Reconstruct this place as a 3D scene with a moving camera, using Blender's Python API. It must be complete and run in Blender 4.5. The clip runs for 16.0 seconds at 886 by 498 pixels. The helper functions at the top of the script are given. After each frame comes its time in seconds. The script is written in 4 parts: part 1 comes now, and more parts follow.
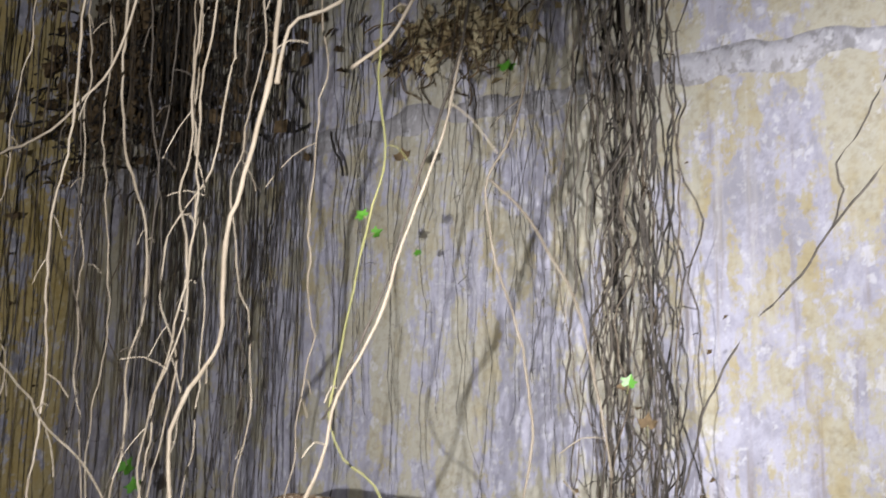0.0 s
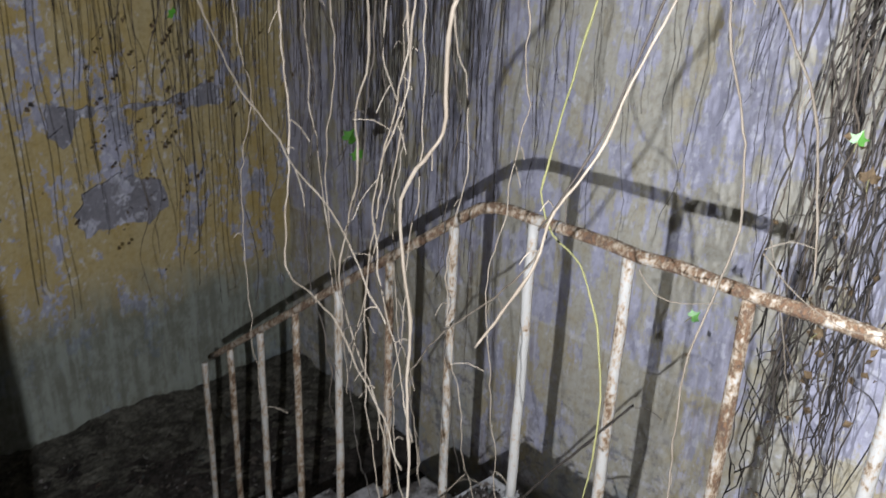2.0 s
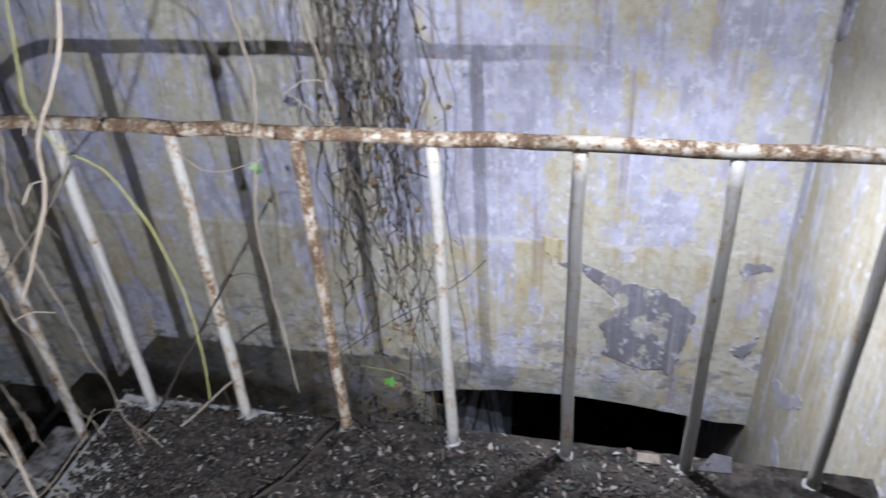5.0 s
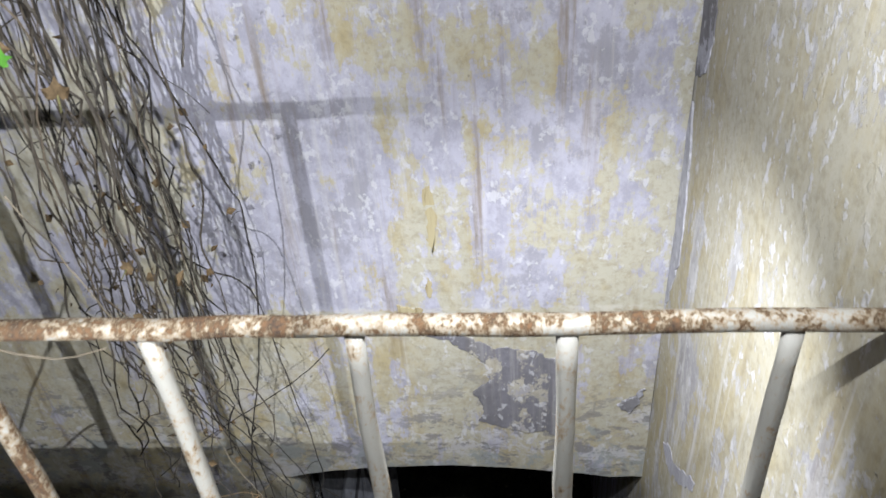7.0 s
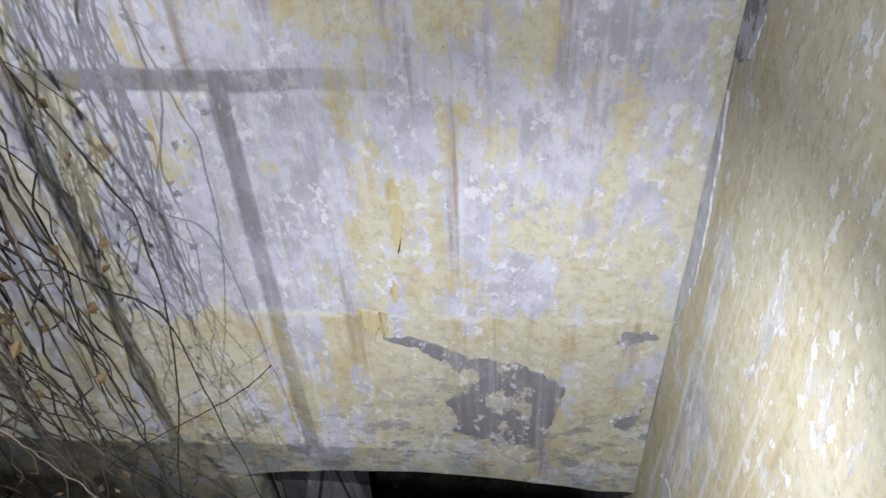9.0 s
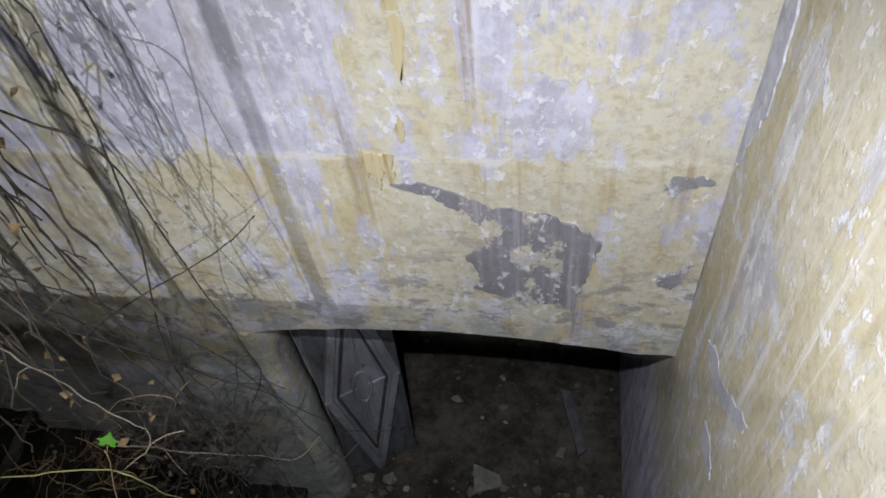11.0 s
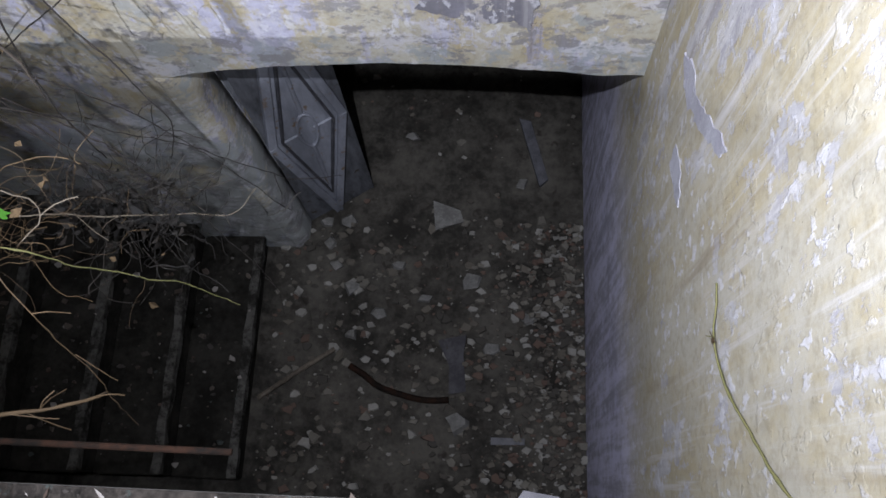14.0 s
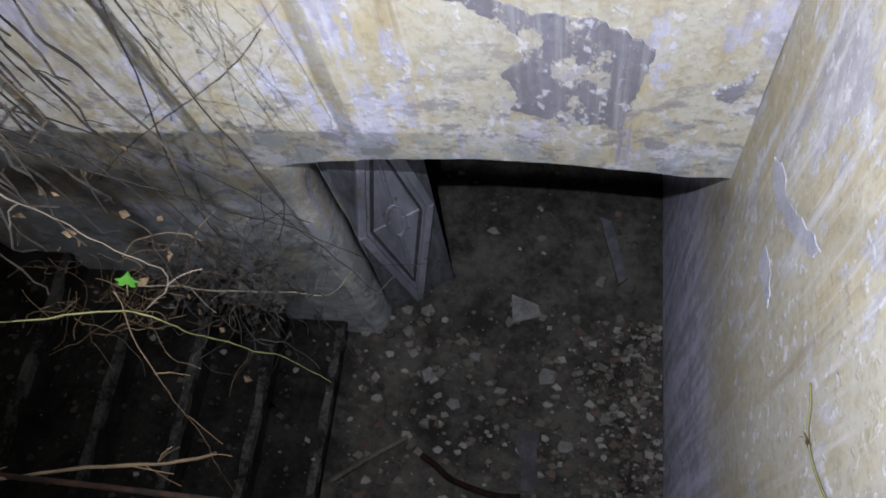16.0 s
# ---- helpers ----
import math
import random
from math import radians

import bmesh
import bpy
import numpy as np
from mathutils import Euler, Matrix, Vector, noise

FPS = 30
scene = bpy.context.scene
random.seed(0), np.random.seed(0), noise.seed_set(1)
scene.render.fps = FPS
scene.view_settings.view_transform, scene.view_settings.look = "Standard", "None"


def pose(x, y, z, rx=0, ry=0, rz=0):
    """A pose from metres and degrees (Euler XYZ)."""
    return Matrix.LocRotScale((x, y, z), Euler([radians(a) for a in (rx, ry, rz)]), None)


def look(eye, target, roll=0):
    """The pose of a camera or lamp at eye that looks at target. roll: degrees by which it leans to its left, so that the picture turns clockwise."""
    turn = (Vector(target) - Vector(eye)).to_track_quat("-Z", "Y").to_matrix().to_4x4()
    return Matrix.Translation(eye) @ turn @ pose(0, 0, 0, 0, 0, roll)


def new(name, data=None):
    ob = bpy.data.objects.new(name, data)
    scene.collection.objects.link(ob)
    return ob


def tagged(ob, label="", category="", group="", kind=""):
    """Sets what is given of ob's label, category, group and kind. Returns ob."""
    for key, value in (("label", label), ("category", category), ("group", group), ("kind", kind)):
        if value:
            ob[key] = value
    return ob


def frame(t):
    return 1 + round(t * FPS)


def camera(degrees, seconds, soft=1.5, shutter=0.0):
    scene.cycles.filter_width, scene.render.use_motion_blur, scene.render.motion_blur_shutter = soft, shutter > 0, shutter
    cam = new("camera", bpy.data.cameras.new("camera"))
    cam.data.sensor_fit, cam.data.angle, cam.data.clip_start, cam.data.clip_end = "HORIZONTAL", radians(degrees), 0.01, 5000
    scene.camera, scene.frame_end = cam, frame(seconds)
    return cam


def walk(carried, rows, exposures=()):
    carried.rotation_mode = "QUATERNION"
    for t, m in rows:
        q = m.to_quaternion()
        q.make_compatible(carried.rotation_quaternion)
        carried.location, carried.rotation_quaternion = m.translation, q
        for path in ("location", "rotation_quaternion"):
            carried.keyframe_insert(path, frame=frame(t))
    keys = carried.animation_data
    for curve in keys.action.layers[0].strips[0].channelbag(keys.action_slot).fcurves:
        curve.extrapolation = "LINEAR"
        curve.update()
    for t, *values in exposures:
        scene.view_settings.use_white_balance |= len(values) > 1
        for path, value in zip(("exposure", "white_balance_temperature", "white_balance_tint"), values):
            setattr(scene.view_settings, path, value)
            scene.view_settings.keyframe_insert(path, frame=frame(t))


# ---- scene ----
cam = camera(60.54, 16.0, 1.6, 0.3)
PATH = [
    (0, (1.27, -1.463, 1.289), (0.19, 0.199, 1.559), 0.5),
    (0.5, (1.171, -1.433, 1.309), (-0.039, 0.159, 1.348), -0.6),
    (1, (1.125, -1.394, 1.408), (-0.241, 0.036, 1.109), -1.7),
    (1.5, (1.157, -1.444, 1.46), (-0.223, -0.082, 0.97), -0.4),
    (2, (1.236, -1.496, 1.564), (-0.122, -0.215, 0.845), 2.3),
    (2.5, (1.269, -1.519, 1.63), (-0.114, -0.405, 0.71), 1.1),
    (3, (1.29, -1.533, 1.613), (-0.07, -0.45, 0.625), 1.2),
    (3.5, (1.287, -1.531, 1.573), (0.043, -0.451, 0.438), 1.5),
    (4, (1.303, -1.519, 1.562), (0.186, -0.276, 0.463), 1.3),
    (4.5, (1.294, -1.448, 1.591), (0.524, 0.054, 0.518), -0.8),
    (5, (1.277, -1.403, 1.596), (0.868, 0.217, 0.496), -3.8),
    (5.2, (1.288, -1.375, 1.593), (1.002, 0.261, 0.479), -2.7),
    (7.3, (1.453, -0.687, 1.644), (1.285, 0.915, 0.459), -4.7),
    (7.5, (1.454, -0.614, 1.665), (1.284, 0.964, 0.448), -4.3),
    (8, (1.489, -0.47, 1.58), (1.309, 1.082, 0.332), -2.3),
    (8.2, (1.475, -0.437, 1.576), (1.311, 1.11, 0.32), -2.5),
    (10.3, (1.566, -0.116, 1.393), (1.285, 1.201, -0.083), -7.9),
    (10.5, (1.556, -0.114, 1.361), (1.251, 1.171, -0.139), -8.4),
    (11, (1.555, -0.061, 1.257), (1.269, 1.138, -0.318), -8.2),
    (11.5, (1.558, -0.021, 1.205), (1.326, 1.1, -0.435), -8.0),
    (12, (1.576, 0.001, 1.159), (1.366, 1.054, -0.528), -8.8),
    (12.5, (1.582, 0.027, 1.131), (1.396, 0.977, -0.619), -9.2),
    (13, (1.583, 0.045, 1.088), (1.417, 0.874, -0.724), -9.7),
    (13.5, (1.579, 0.06, 1.047), (1.398, 0.765, -0.816), -12.5),
    (14, (1.573, 0.062, 1.023), (1.406, 0.663, -0.877), -13.7),
    (14.5, (1.569, 0.068, 1.004), (1.401, 0.641, -0.905), -15.3),
    (15, (1.576, 0.071, 0.995), (1.39, 0.656, -0.909), -16.5),
    (15.5, (1.554, 0.056, 1.032), (1.281, 0.731, -0.83), -19.3),
    (16, (1.529, 0.011, 1.089), (1.173, 0.832, -0.7), -18.4),
]
PATH_EXPOSURE = [(0.0, 0.5, 6950, 11), (1.0, 0.5, 6950, 10), (2.0, 0.35, 6350, 11), (3.0, 0.25, 5900, 13), (5.2, 0.08, 6100, 13), (7.3, 0.15, 6750, 6), (8.2, 0.05, 6800, 6),
                 (10.5, 0.0, 6700, 8), (11.5, 0.0, 6750, 8), (13.0, 0.2, 6600, 9), (14.0, 0.5, 6200, 13), (16.0, 0.5, 6200, 13)]
walk(cam, [(t, look(eye, target, roll)) for t, eye, target, roll in PATH], PATH_EXPOSURE)

# ---- light: night; three fixed lamps, all lit at once, stand in for one moving hand torch: on the landing, raised at the rail, lowered over it ----
world = bpy.data.worlds.new("night")
scene.world = world
world.use_nodes = True
world.node_tree.nodes["Background"].inputs[0].default_value = (0.35, 0.42, 0.6, 1)
world.node_tree.nodes["Background"].inputs[1].default_value = 0.002


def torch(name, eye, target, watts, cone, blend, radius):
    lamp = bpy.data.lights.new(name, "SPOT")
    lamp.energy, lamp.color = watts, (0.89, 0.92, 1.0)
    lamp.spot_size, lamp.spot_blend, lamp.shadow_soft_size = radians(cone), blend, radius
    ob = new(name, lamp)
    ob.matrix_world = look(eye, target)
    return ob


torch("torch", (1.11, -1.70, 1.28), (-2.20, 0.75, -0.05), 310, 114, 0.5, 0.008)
# added fills for the far wall, post fronts and stairwell, not further torches
torch("torch_fill_raised", (1.42, -0.50, 1.76), (1.34, 1.34, 1.20), 172, 132, 0.8, 0.010)
torch("torch_fill_over_rail", (1.36, 0.16, 1.22), (1.92, 1.52, -2.60), 225, 96, 1.0, 0.012)

# ---- plan ----
WALL_Y = 1.34          # face of the far wall
RIGHT_X = 2.0         # face of the wall beside the landing
LEFT_X = -3.45         # face of the wall at the turn of the stairs
EDGE_X = -0.125         # first nosing of the upper flight
RISE, TREAD = 0.21, 0.305
TURN_Z = -7 * RISE      # half landing
FLOOR_Z = -3.03
LOW_X = -1.915          # top riser of the lower flight
LOW_RISE = 0.195
TOP_Z = 3.9
RAIL_Y, RAIL_Z = 0.0, 0.92
POST_GAP = 0.305
NEAR_Y = -1.485         # face of the wall beside the upper flight
NEAR_X = 0.2            # its end on the landing


# ---- materials ----
def material(name):
    m = bpy.data.materials.new(name)
    m.use_nodes = True
    nodes, links = m.node_tree.nodes, m.node_tree.links
    return m, nodes, links, nodes["Principled BSDF"]


def n_noise(nodes, links, coord, scale, detail=6.0, rough=0.6, stretch=(1, 1, 1), shift=(0, 0, 0)):
    mp = nodes.new("ShaderNodeMapping")
    mp.inputs["Scale"].default_value, mp.inputs["Location"].default_value = stretch, shift
    links.new(coord, mp.inputs["Vector"])
    n = nodes.new("ShaderNodeTexNoise")
    n.inputs["Scale"].default_value, n.inputs["Detail"].default_value, n.inputs["Roughness"].default_value = scale, detail, rough
    links.new(mp.outputs[0], n.inputs["Vector"])
    return n.outputs["Fac"]


def n_ramp(nodes, links, fac, a, b):
    r = nodes.new("ShaderNodeMapRange")
    r.interpolation_type = "SMOOTHSTEP"
    r.inputs["From Min"].default_value, r.inputs["From Max"].default_value = a, b
    links.new(fac, r.inputs["Value"])
    return r.outputs[0]


def n_math(nodes, links, op, a, b):
    n = nodes.new("ShaderNodeMath")
    n.operation = op
    for i, v in enumerate((a, b)):
        if isinstance(v, (int, float)):
            n.inputs[i].default_value = v
        else:
            links.new(v, n.inputs[i])
    return n.outputs[0]


def n_mix(nodes, links, fac, a, b):
    n = nodes.new("ShaderNodeMix")
    n.data_type = "RGBA"
    for key, v in (("Factor", fac), ("A", a), ("B", b)):
        sock = [s for s in n.inputs if s.name == key and s.type == ("VALUE" if key == "Factor" else "RGBA")][0]
        if isinstance(v, (int, float)):
            sock.default_value = v
        elif isinstance(v, tuple):
            sock.default_value = (*v, 1)
        else:
            links.new(v, sock)
    return [s for s in n.outputs if s.type == "RGBA"][0]


def n_bump(nodes, links, bsdf, height, strength, distance):
    b = nodes.new("ShaderNodeBump")
    b.inputs["Strength"].default_value, b.inputs["Distance"].default_value = strength, distance
    links.new(height, b.inputs["Height"])
    links.new(b.outputs[0], bsdf.inputs["Normal"])


def coords(nodes):
    return nodes.new("ShaderNodeTexCoord").outputs["Object"]


def plaster(name, paint, ochre, under, bare, cover, seed, streak=0.5, damp=None, dado=None, specks=0.35, flakes=0.5, brush=0.0, soft=0.013, crumble=None):
    """Old limewash: a coat of two tints worn through to a pale undercoat and, in places, to grey render; white flakes,
    runs, a damp or lavender foot.
    """
    m, nodes, links, bsdf = material(name)
    co = coords(nodes)
    s = (seed * 3.1, seed * 1.7, seed * 2.3)
    mul = lambda a, b: n_math(nodes, links, "MULTIPLY", a, b)
    add = lambda a, b: n_math(nodes, links, "ADD", a, b)
    off = lambda a, k: mul(n_math(nodes, links, "SUBTRACT", a, 0.5), k)
    ramp = lambda f, a, b: n_ramp(nodes, links, f, a, b)
    sep = nodes.new("ShaderNodeSeparateXYZ")
    links.new(co, sep.inputs[0])
    big = n_noise(nodes, links, co, 1.7, 9, 0.65, (1, 1, 0.7), s)
    mid = n_noise(nodes, links, co, 6.0, 9, 0.72, (1, 1, 0.6), s)
    fine = n_noise(nodes, links, co, 38, 6, 0.7, (1, 1, 1), s)
    runs = n_noise(nodes, links, co, 19, 6, 0.65, (1, 1, 0.06), s)
    broad = n_noise(nodes, links, co, 5, 4, 0.6, (1, 1, 0.10), (s[2], s[0], 0))
    peel = add(add(mul(big, 0.42), mul(mid, 0.58)), add(off(runs, 0.22 * streak), add(off(fine, 0.16), off(broad, 0.14))))
    if dado:
        level, amount = dado
        below = ramp(add(sep.outputs["Z"], off(mid, 0.12)), level + 0.012, level - 0.012)
        peel = add(peel, mul(n_math(nodes, links, "SUBTRACT", 0.5, below), amount))
        peel = add(peel, mul(ramp(add(sep.outputs["Z"], off(big, 1.6)), 1.0, 1.7), -0.030))
        lip = mul(ramp(n_math(nodes, links, "ABSOLUTE", add(add(sep.outputs["Z"], off(mid, 0.07)), -level), 0.0), 0.022, 0.006), ramp(n_noise(nodes, links, co, 11, 6, 0.7, (1, 1, 2), (2, seed, 6)), 0.44, 0.56))
        drip = mul(mul(ramp(sep.outputs["Z"], level - 0.40, level - 0.02), below), ramp(add(mul(runs, 0.6), mul(broad, 0.4)), 0.50, 0.62))
    worn = ramp(peel, cover - soft, cover + soft)
    edge = n_math(nodes, links, "SUBTRACT", worn, ramp(peel, cover + 0.004, cover + 0.03))
    deep = ramp(add(mul(n_noise(nodes, links, co, 7.5, 9, 0.74, (1, 1, 0.7), (4, s[0], s[1])), 0.7), mul(big, 0.3)), 0.53, 0.58)
    mott = n_noise(nodes, links, co, 12, 8, 0.74, (1, 1, 0.7), (seed, 4, 2))
    tint = ramp(add(add(mul(big, 0.35), mul(broad, 0.3)), mul(mott, 0.4)), 0.47, 0.62)
    coat = n_mix(nodes, links, tint, paint, ochre)
    coat = n_mix(nodes, links, mul(ramp(fine, 0.42, 0.70), 0.5), coat, tuple(0.6 * c for c in ochre))
    thin = n_mix(nodes, links, mul(ramp(mott, 0.40, 0.62), 0.7), under, tuple(0.62 * c for c in under))
    col = n_mix(nodes, links, worn, coat, thin)
    col = n_mix(nodes, links, mul(mul(deep, worn), 0.7), col, bare)
    col = n_mix(nodes, links, mul(edge, 0.14), col, (0.50, 0.49, 0.49))
    chip = ramp(n_noise(nodes, links, co, 24, 5, 0.62, (1, 1, 0.75), (seed * 5, 2, 8)), 0.56, 0.61)
    col = n_mix(nodes, links, mul(mul(chip, ramp(mid, 0.44, 0.54)), flakes), col, (0.54, 0.54, 0.58))
    if brush:
        scrape = ramp(n_noise(nodes, links, co, 26, 5, 0.7, (1, 1, 0.035), (seed, 8, 3)), 0.50, 0.72)
        col = n_mix(nodes, links, mul(mul(scrape, ramp(big, 0.40, 0.58)), brush), col, (0.52, 0.505, 0.49))
    run = ramp(runs, 0.52, 0.72)
    col = n_mix(nodes, links, mul(mul(run, ramp(broad, 0.42, 0.62)), 0.6 * streak), col, (0.17, 0.12, 0.055))
    if dado:
        col = n_mix(nodes, links, mul(lip, 0.6), col, (0.50, 0.48, 0.44))
        col = n_mix(nodes, links, mul(drip, 0.5), col, (0.24, 0.185, 0.10))
    # foot tint: damp on the turn wall, lightened lavender paint on the landing wall
    if damp:
        level, spread, colour = damp
        foot_zone = ramp(add(sep.outputs["Z"], off(peel, 4.0 * spread)), level + spread, level - spread)
        stain = n_mix(nodes, links, ramp(add(mul(mott, 0.5), mul(runs, 0.5)), 0.42, 0.58), colour, tuple(0.5 * c for c in colour))
        col = n_mix(nodes, links, mul(foot_zone, 0.85), col, stain)
    if crumble:
        level, spread = crumble
        zone = ramp(add(sep.outputs["Z"], off(big, 1.2)), level + spread, level - spread)
        flake = ramp(n_noise(nodes, links, co, 9, 9, 0.76, (0.85, 1, 1.35), (seed, 6, 9)), 0.53, 0.57)
        mould = ramp(add(n_noise(nodes, links, co, 4, 9, 0.72, (1, 1, 1), (3, 5, seed)), mul(n_math(nodes, links, "ADD", sep.outputs["Z"], 1.25), -0.10)), 0.50, 0.56)
        col = n_mix(nodes, links, mul(mul(mould, zone), 0.75), col, (0.25, 0.275, 0.285))
        pale = ramp(n_noise(nodes, links, co, 8, 9, 0.76, (0.9, 1, 1.2), (7, seed, 3)), 0.53, 0.60)
        col = n_mix(nodes, links, mul(mul(pale, zone), 0.75), col, (0.47, 0.46, 0.49))
        col = n_mix(nodes, links, mul(mul(flake, zone), 0.8), col, (0.18, 0.172, 0.175))
    pits = ramp(n_noise(nodes, links, co, 60, 3, 0.5, (1, 1, 1), (9, seed, 1)), 0.70, 0.78)
    col = n_mix(nodes, links, mul(pits, specks), col, (0.07, 0.06, 0.05))
    links.new(col, bsdf.inputs["Base Color"])
    bsdf.inputs["Roughness"].default_value = 0.88
    height = add(add(mul(worn, -0.22), mul(fine, 0.4)), add(mul(mott, 0.6), add(mul(chip, 0.3), mul(pits, -0.5))))
    n_bump(nodes, links, bsdf, height, 0.5, 0.006)
    return m


def blotchy(name, a, b, scale, rough=0.9, bump=0.6, depth=0.006, stretch=(1, 1, 1), lo=0.38, hi=0.64, spots=None, metal=0.0):
    m, nodes, links, bsdf = material(name)
    co = coords(nodes)
    f = n_noise(nodes, links, co, scale, 8, 0.68, stretch)
    g = n_noise(nodes, links, co, scale * 7, 6, 0.7, stretch, (3, 1, 7))
    mix = n_math(nodes, links, "ADD", n_math(nodes, links, "MULTIPLY", f, 0.65), n_math(nodes, links, "MULTIPLY", g, 0.35))
    col = n_mix(nodes, links, n_ramp(nodes, links, mix, lo, hi), a, b)
    if spots:
        col = n_mix(nodes, links, n_ramp(nodes, links, n_noise(nodes, links, co, scale * 3.3, 5, 0.6, (1, 1, 1), (5, 5, 5)), 0.60, 0.68), col, spots)
    links.new(col, bsdf.inputs["Base Color"])
    bsdf.inputs["Roughness"].default_value, bsdf.inputs["Metallic"].default_value = rough, metal
    bsdf.inputs["Specular IOR Level"].default_value = 0.5 if rough < 0.7 else 0.12
    n_bump(nodes, links, bsdf, mix, bump, depth)
    return m


def varied(name, colours, rough=0.9, grain=60.0):
    """Loose bits, each of its own tint."""
    m, nodes, links, bsdf = material(name)
    geo = nodes.new("ShaderNodeNewGeometry")
    ramp = nodes.new("ShaderNodeValToRGB")
    ramp.color_ramp.interpolation = "CONSTANT"
    for i, c in enumerate(colours):
        e = ramp.color_ramp.elements[i] if i < 2 else ramp.color_ramp.elements.new(i / len(colours))
        e.position, e.color = i / len(colours), (*c, 1)
    links.new(geo.outputs["Random Per Island"], ramp.inputs[0])
    f = n_noise(nodes, links, coords(nodes), grain, 5, 0.6)
    col = n_mix(nodes, links, n_math(nodes, links, "MULTIPLY", f, 0.6), ramp.outputs[0], (0.03, 0.026, 0.02))
    links.new(col, bsdf.inputs["Base Color"])
    bsdf.inputs["Roughness"].default_value = rough
    n_bump(nodes, links, bsdf, f, 0.5, 0.003)
    return m


def painted_tube(name, rust):
    """Cream oil paint on steel, flaking to orange rust."""
    m, nodes, links, bsdf = material(name)
    co = coords(nodes)
    f = n_noise(nodes, links, co, 24, 9, 0.78, (1, 1, 0.6))
    g = n_noise(nodes, links, co, 120, 6, 0.75, (1, 1, 0.7))
    v = n_math(nodes, links, "ADD", n_math(nodes, links, "MULTIPLY", f, 0.6), n_math(nodes, links, "MULTIPLY", g, 0.4))
    cut = 0.70 - 0.28 * rust
    mask = n_ramp(nodes, links, v, cut - 0.03, cut + 0.035)
    stain = n_ramp(nodes, links, v, cut - 0.10, cut + 0.0)
    paint = n_mix(nodes, links, n_math(nodes, links, "MULTIPLY", stain, 0.75), (0.36, 0.35, 0.32), (0.29, 0.185, 0.078))
    rusty = n_mix(nodes, links, n_ramp(nodes, links, g, 0.35, 0.65), (0.034, 0.025, 0.021), (0.15, 0.082, 0.040))
    links.new(n_mix(nodes, links, mask, paint, rusty), bsdf.inputs["Base Color"])
    r = nodes.new("ShaderNodeMapRange")
    r.inputs["To Min"].default_value, r.inputs["To Max"].default_value = 0.5, 0.92
    links.new(mask, r.inputs["Value"])
    links.new(r.outputs[0], bsdf.inputs["Roughness"])
    n_bump(nodes, links, bsdf, n_math(nodes, links, "SUBTRACT", n_math(nodes, links, "MULTIPLY", g, 0.8), mask), 0.7, 0.003)
    return m


def stem(name, a, b):
    m, nodes, links, bsdf = material(name)
    co = coords(nodes)
    f = n_noise(nodes, links, co, 18, 6, 0.7, (1, 1, 0.3))
    geo = nodes.new("ShaderNodeNewGeometry")
    k = n_math(nodes, links, "ADD", n_math(nodes, links, "MULTIPLY", f, 0.6), n_math(nodes, links, "MULTIPLY", geo.outputs["Random Per Island"], 0.5))
    links.new(n_mix(nodes, links, n_ramp(nodes, links, k, 0.3, 0.75), a, b), bsdf.inputs["Base Color"])
    bsdf.inputs["Roughness"].default_value = 0.8
    n_bump(nodes, links, bsdf, n_noise(nodes, links, co, 160, 3, 0.6), 0.5, 0.002)
    return m


M_BACK = plaster("far_wall_limewash", (0.40, 0.38, 0.315), (0.36, 0.305, 0.185), (0.40, 0.395, 0.48), (0.25, 0.245, 0.28), 0.513, 1, 1.2, None, (-0.19, 0.060), 0.3, 0.6, 0.4, 0.026, (-0.62, 0.30))
M_LEFT = plaster("turn_wall_limewash", (0.38, 0.31, 0.155), (0.34, 0.25, 0.085), (0.33, 0.33, 0.40), (0.17, 0.17, 0.19), 0.545, 2, 0.4, (-0.60, 0.26, (0.20, 0.235, 0.215)))
# foot lavender is paler than its paint, making up for weak torchlight there
M_RIGHT = plaster("landing_wall_limewash", (0.405, 0.38, 0.31), (0.375, 0.325, 0.21), (0.45, 0.44, 0.45), (0.27, 0.26, 0.285), 0.555, 3, 0.7, (-1.70, 0.35, (0.60, 0.59, 0.78)), None, 0.6, 0.75, 0.95, 0.018)
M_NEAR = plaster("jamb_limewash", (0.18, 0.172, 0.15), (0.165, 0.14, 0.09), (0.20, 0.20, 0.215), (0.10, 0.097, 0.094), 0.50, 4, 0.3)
M_LOW = plaster("lower_wall_limewash", (0.38, 0.34, 0.24), (0.31, 0.25, 0.12), (0.38, 0.39, 0.45), (0.13, 0.13, 0.14), 0.51, 5, 0.9, None, None, 0.35, 0.5, 0.3, 0.02, (-1.2, 0.5))
# surfaces out of view, coloured dark so that little light bounces back
M_CEIL = blotchy("unseen_dark_ceiling", (0.03, 0.028, 0.025), (0.09, 0.08, 0.07), 2.0)
M_UNSEEN = blotchy("unseen_dark_plaster", (0.05, 0.045, 0.04), (0.13, 0.12, 0.10), 2.0)
M_RENDER = plaster("grey_bare_render", (0.19, 0.185, 0.205), (0.14, 0.135, 0.145), (0.38, 0.38, 0.44), (0.22, 0.215, 0.23), 0.53, 7, 0.5, None, None, 0.5, 0.6)
M_RUN = blotchy("brown_run_stain", (0.20, 0.15, 0.075), (0.38, 0.33, 0.21), 16, stretch=(1, 1, 0.08), lo=0.42, hi=0.56)
M_CRACK = blotchy("crack_dirt", (0.10, 0.09, 0.08), (0.2, 0.18, 0.16), 20)
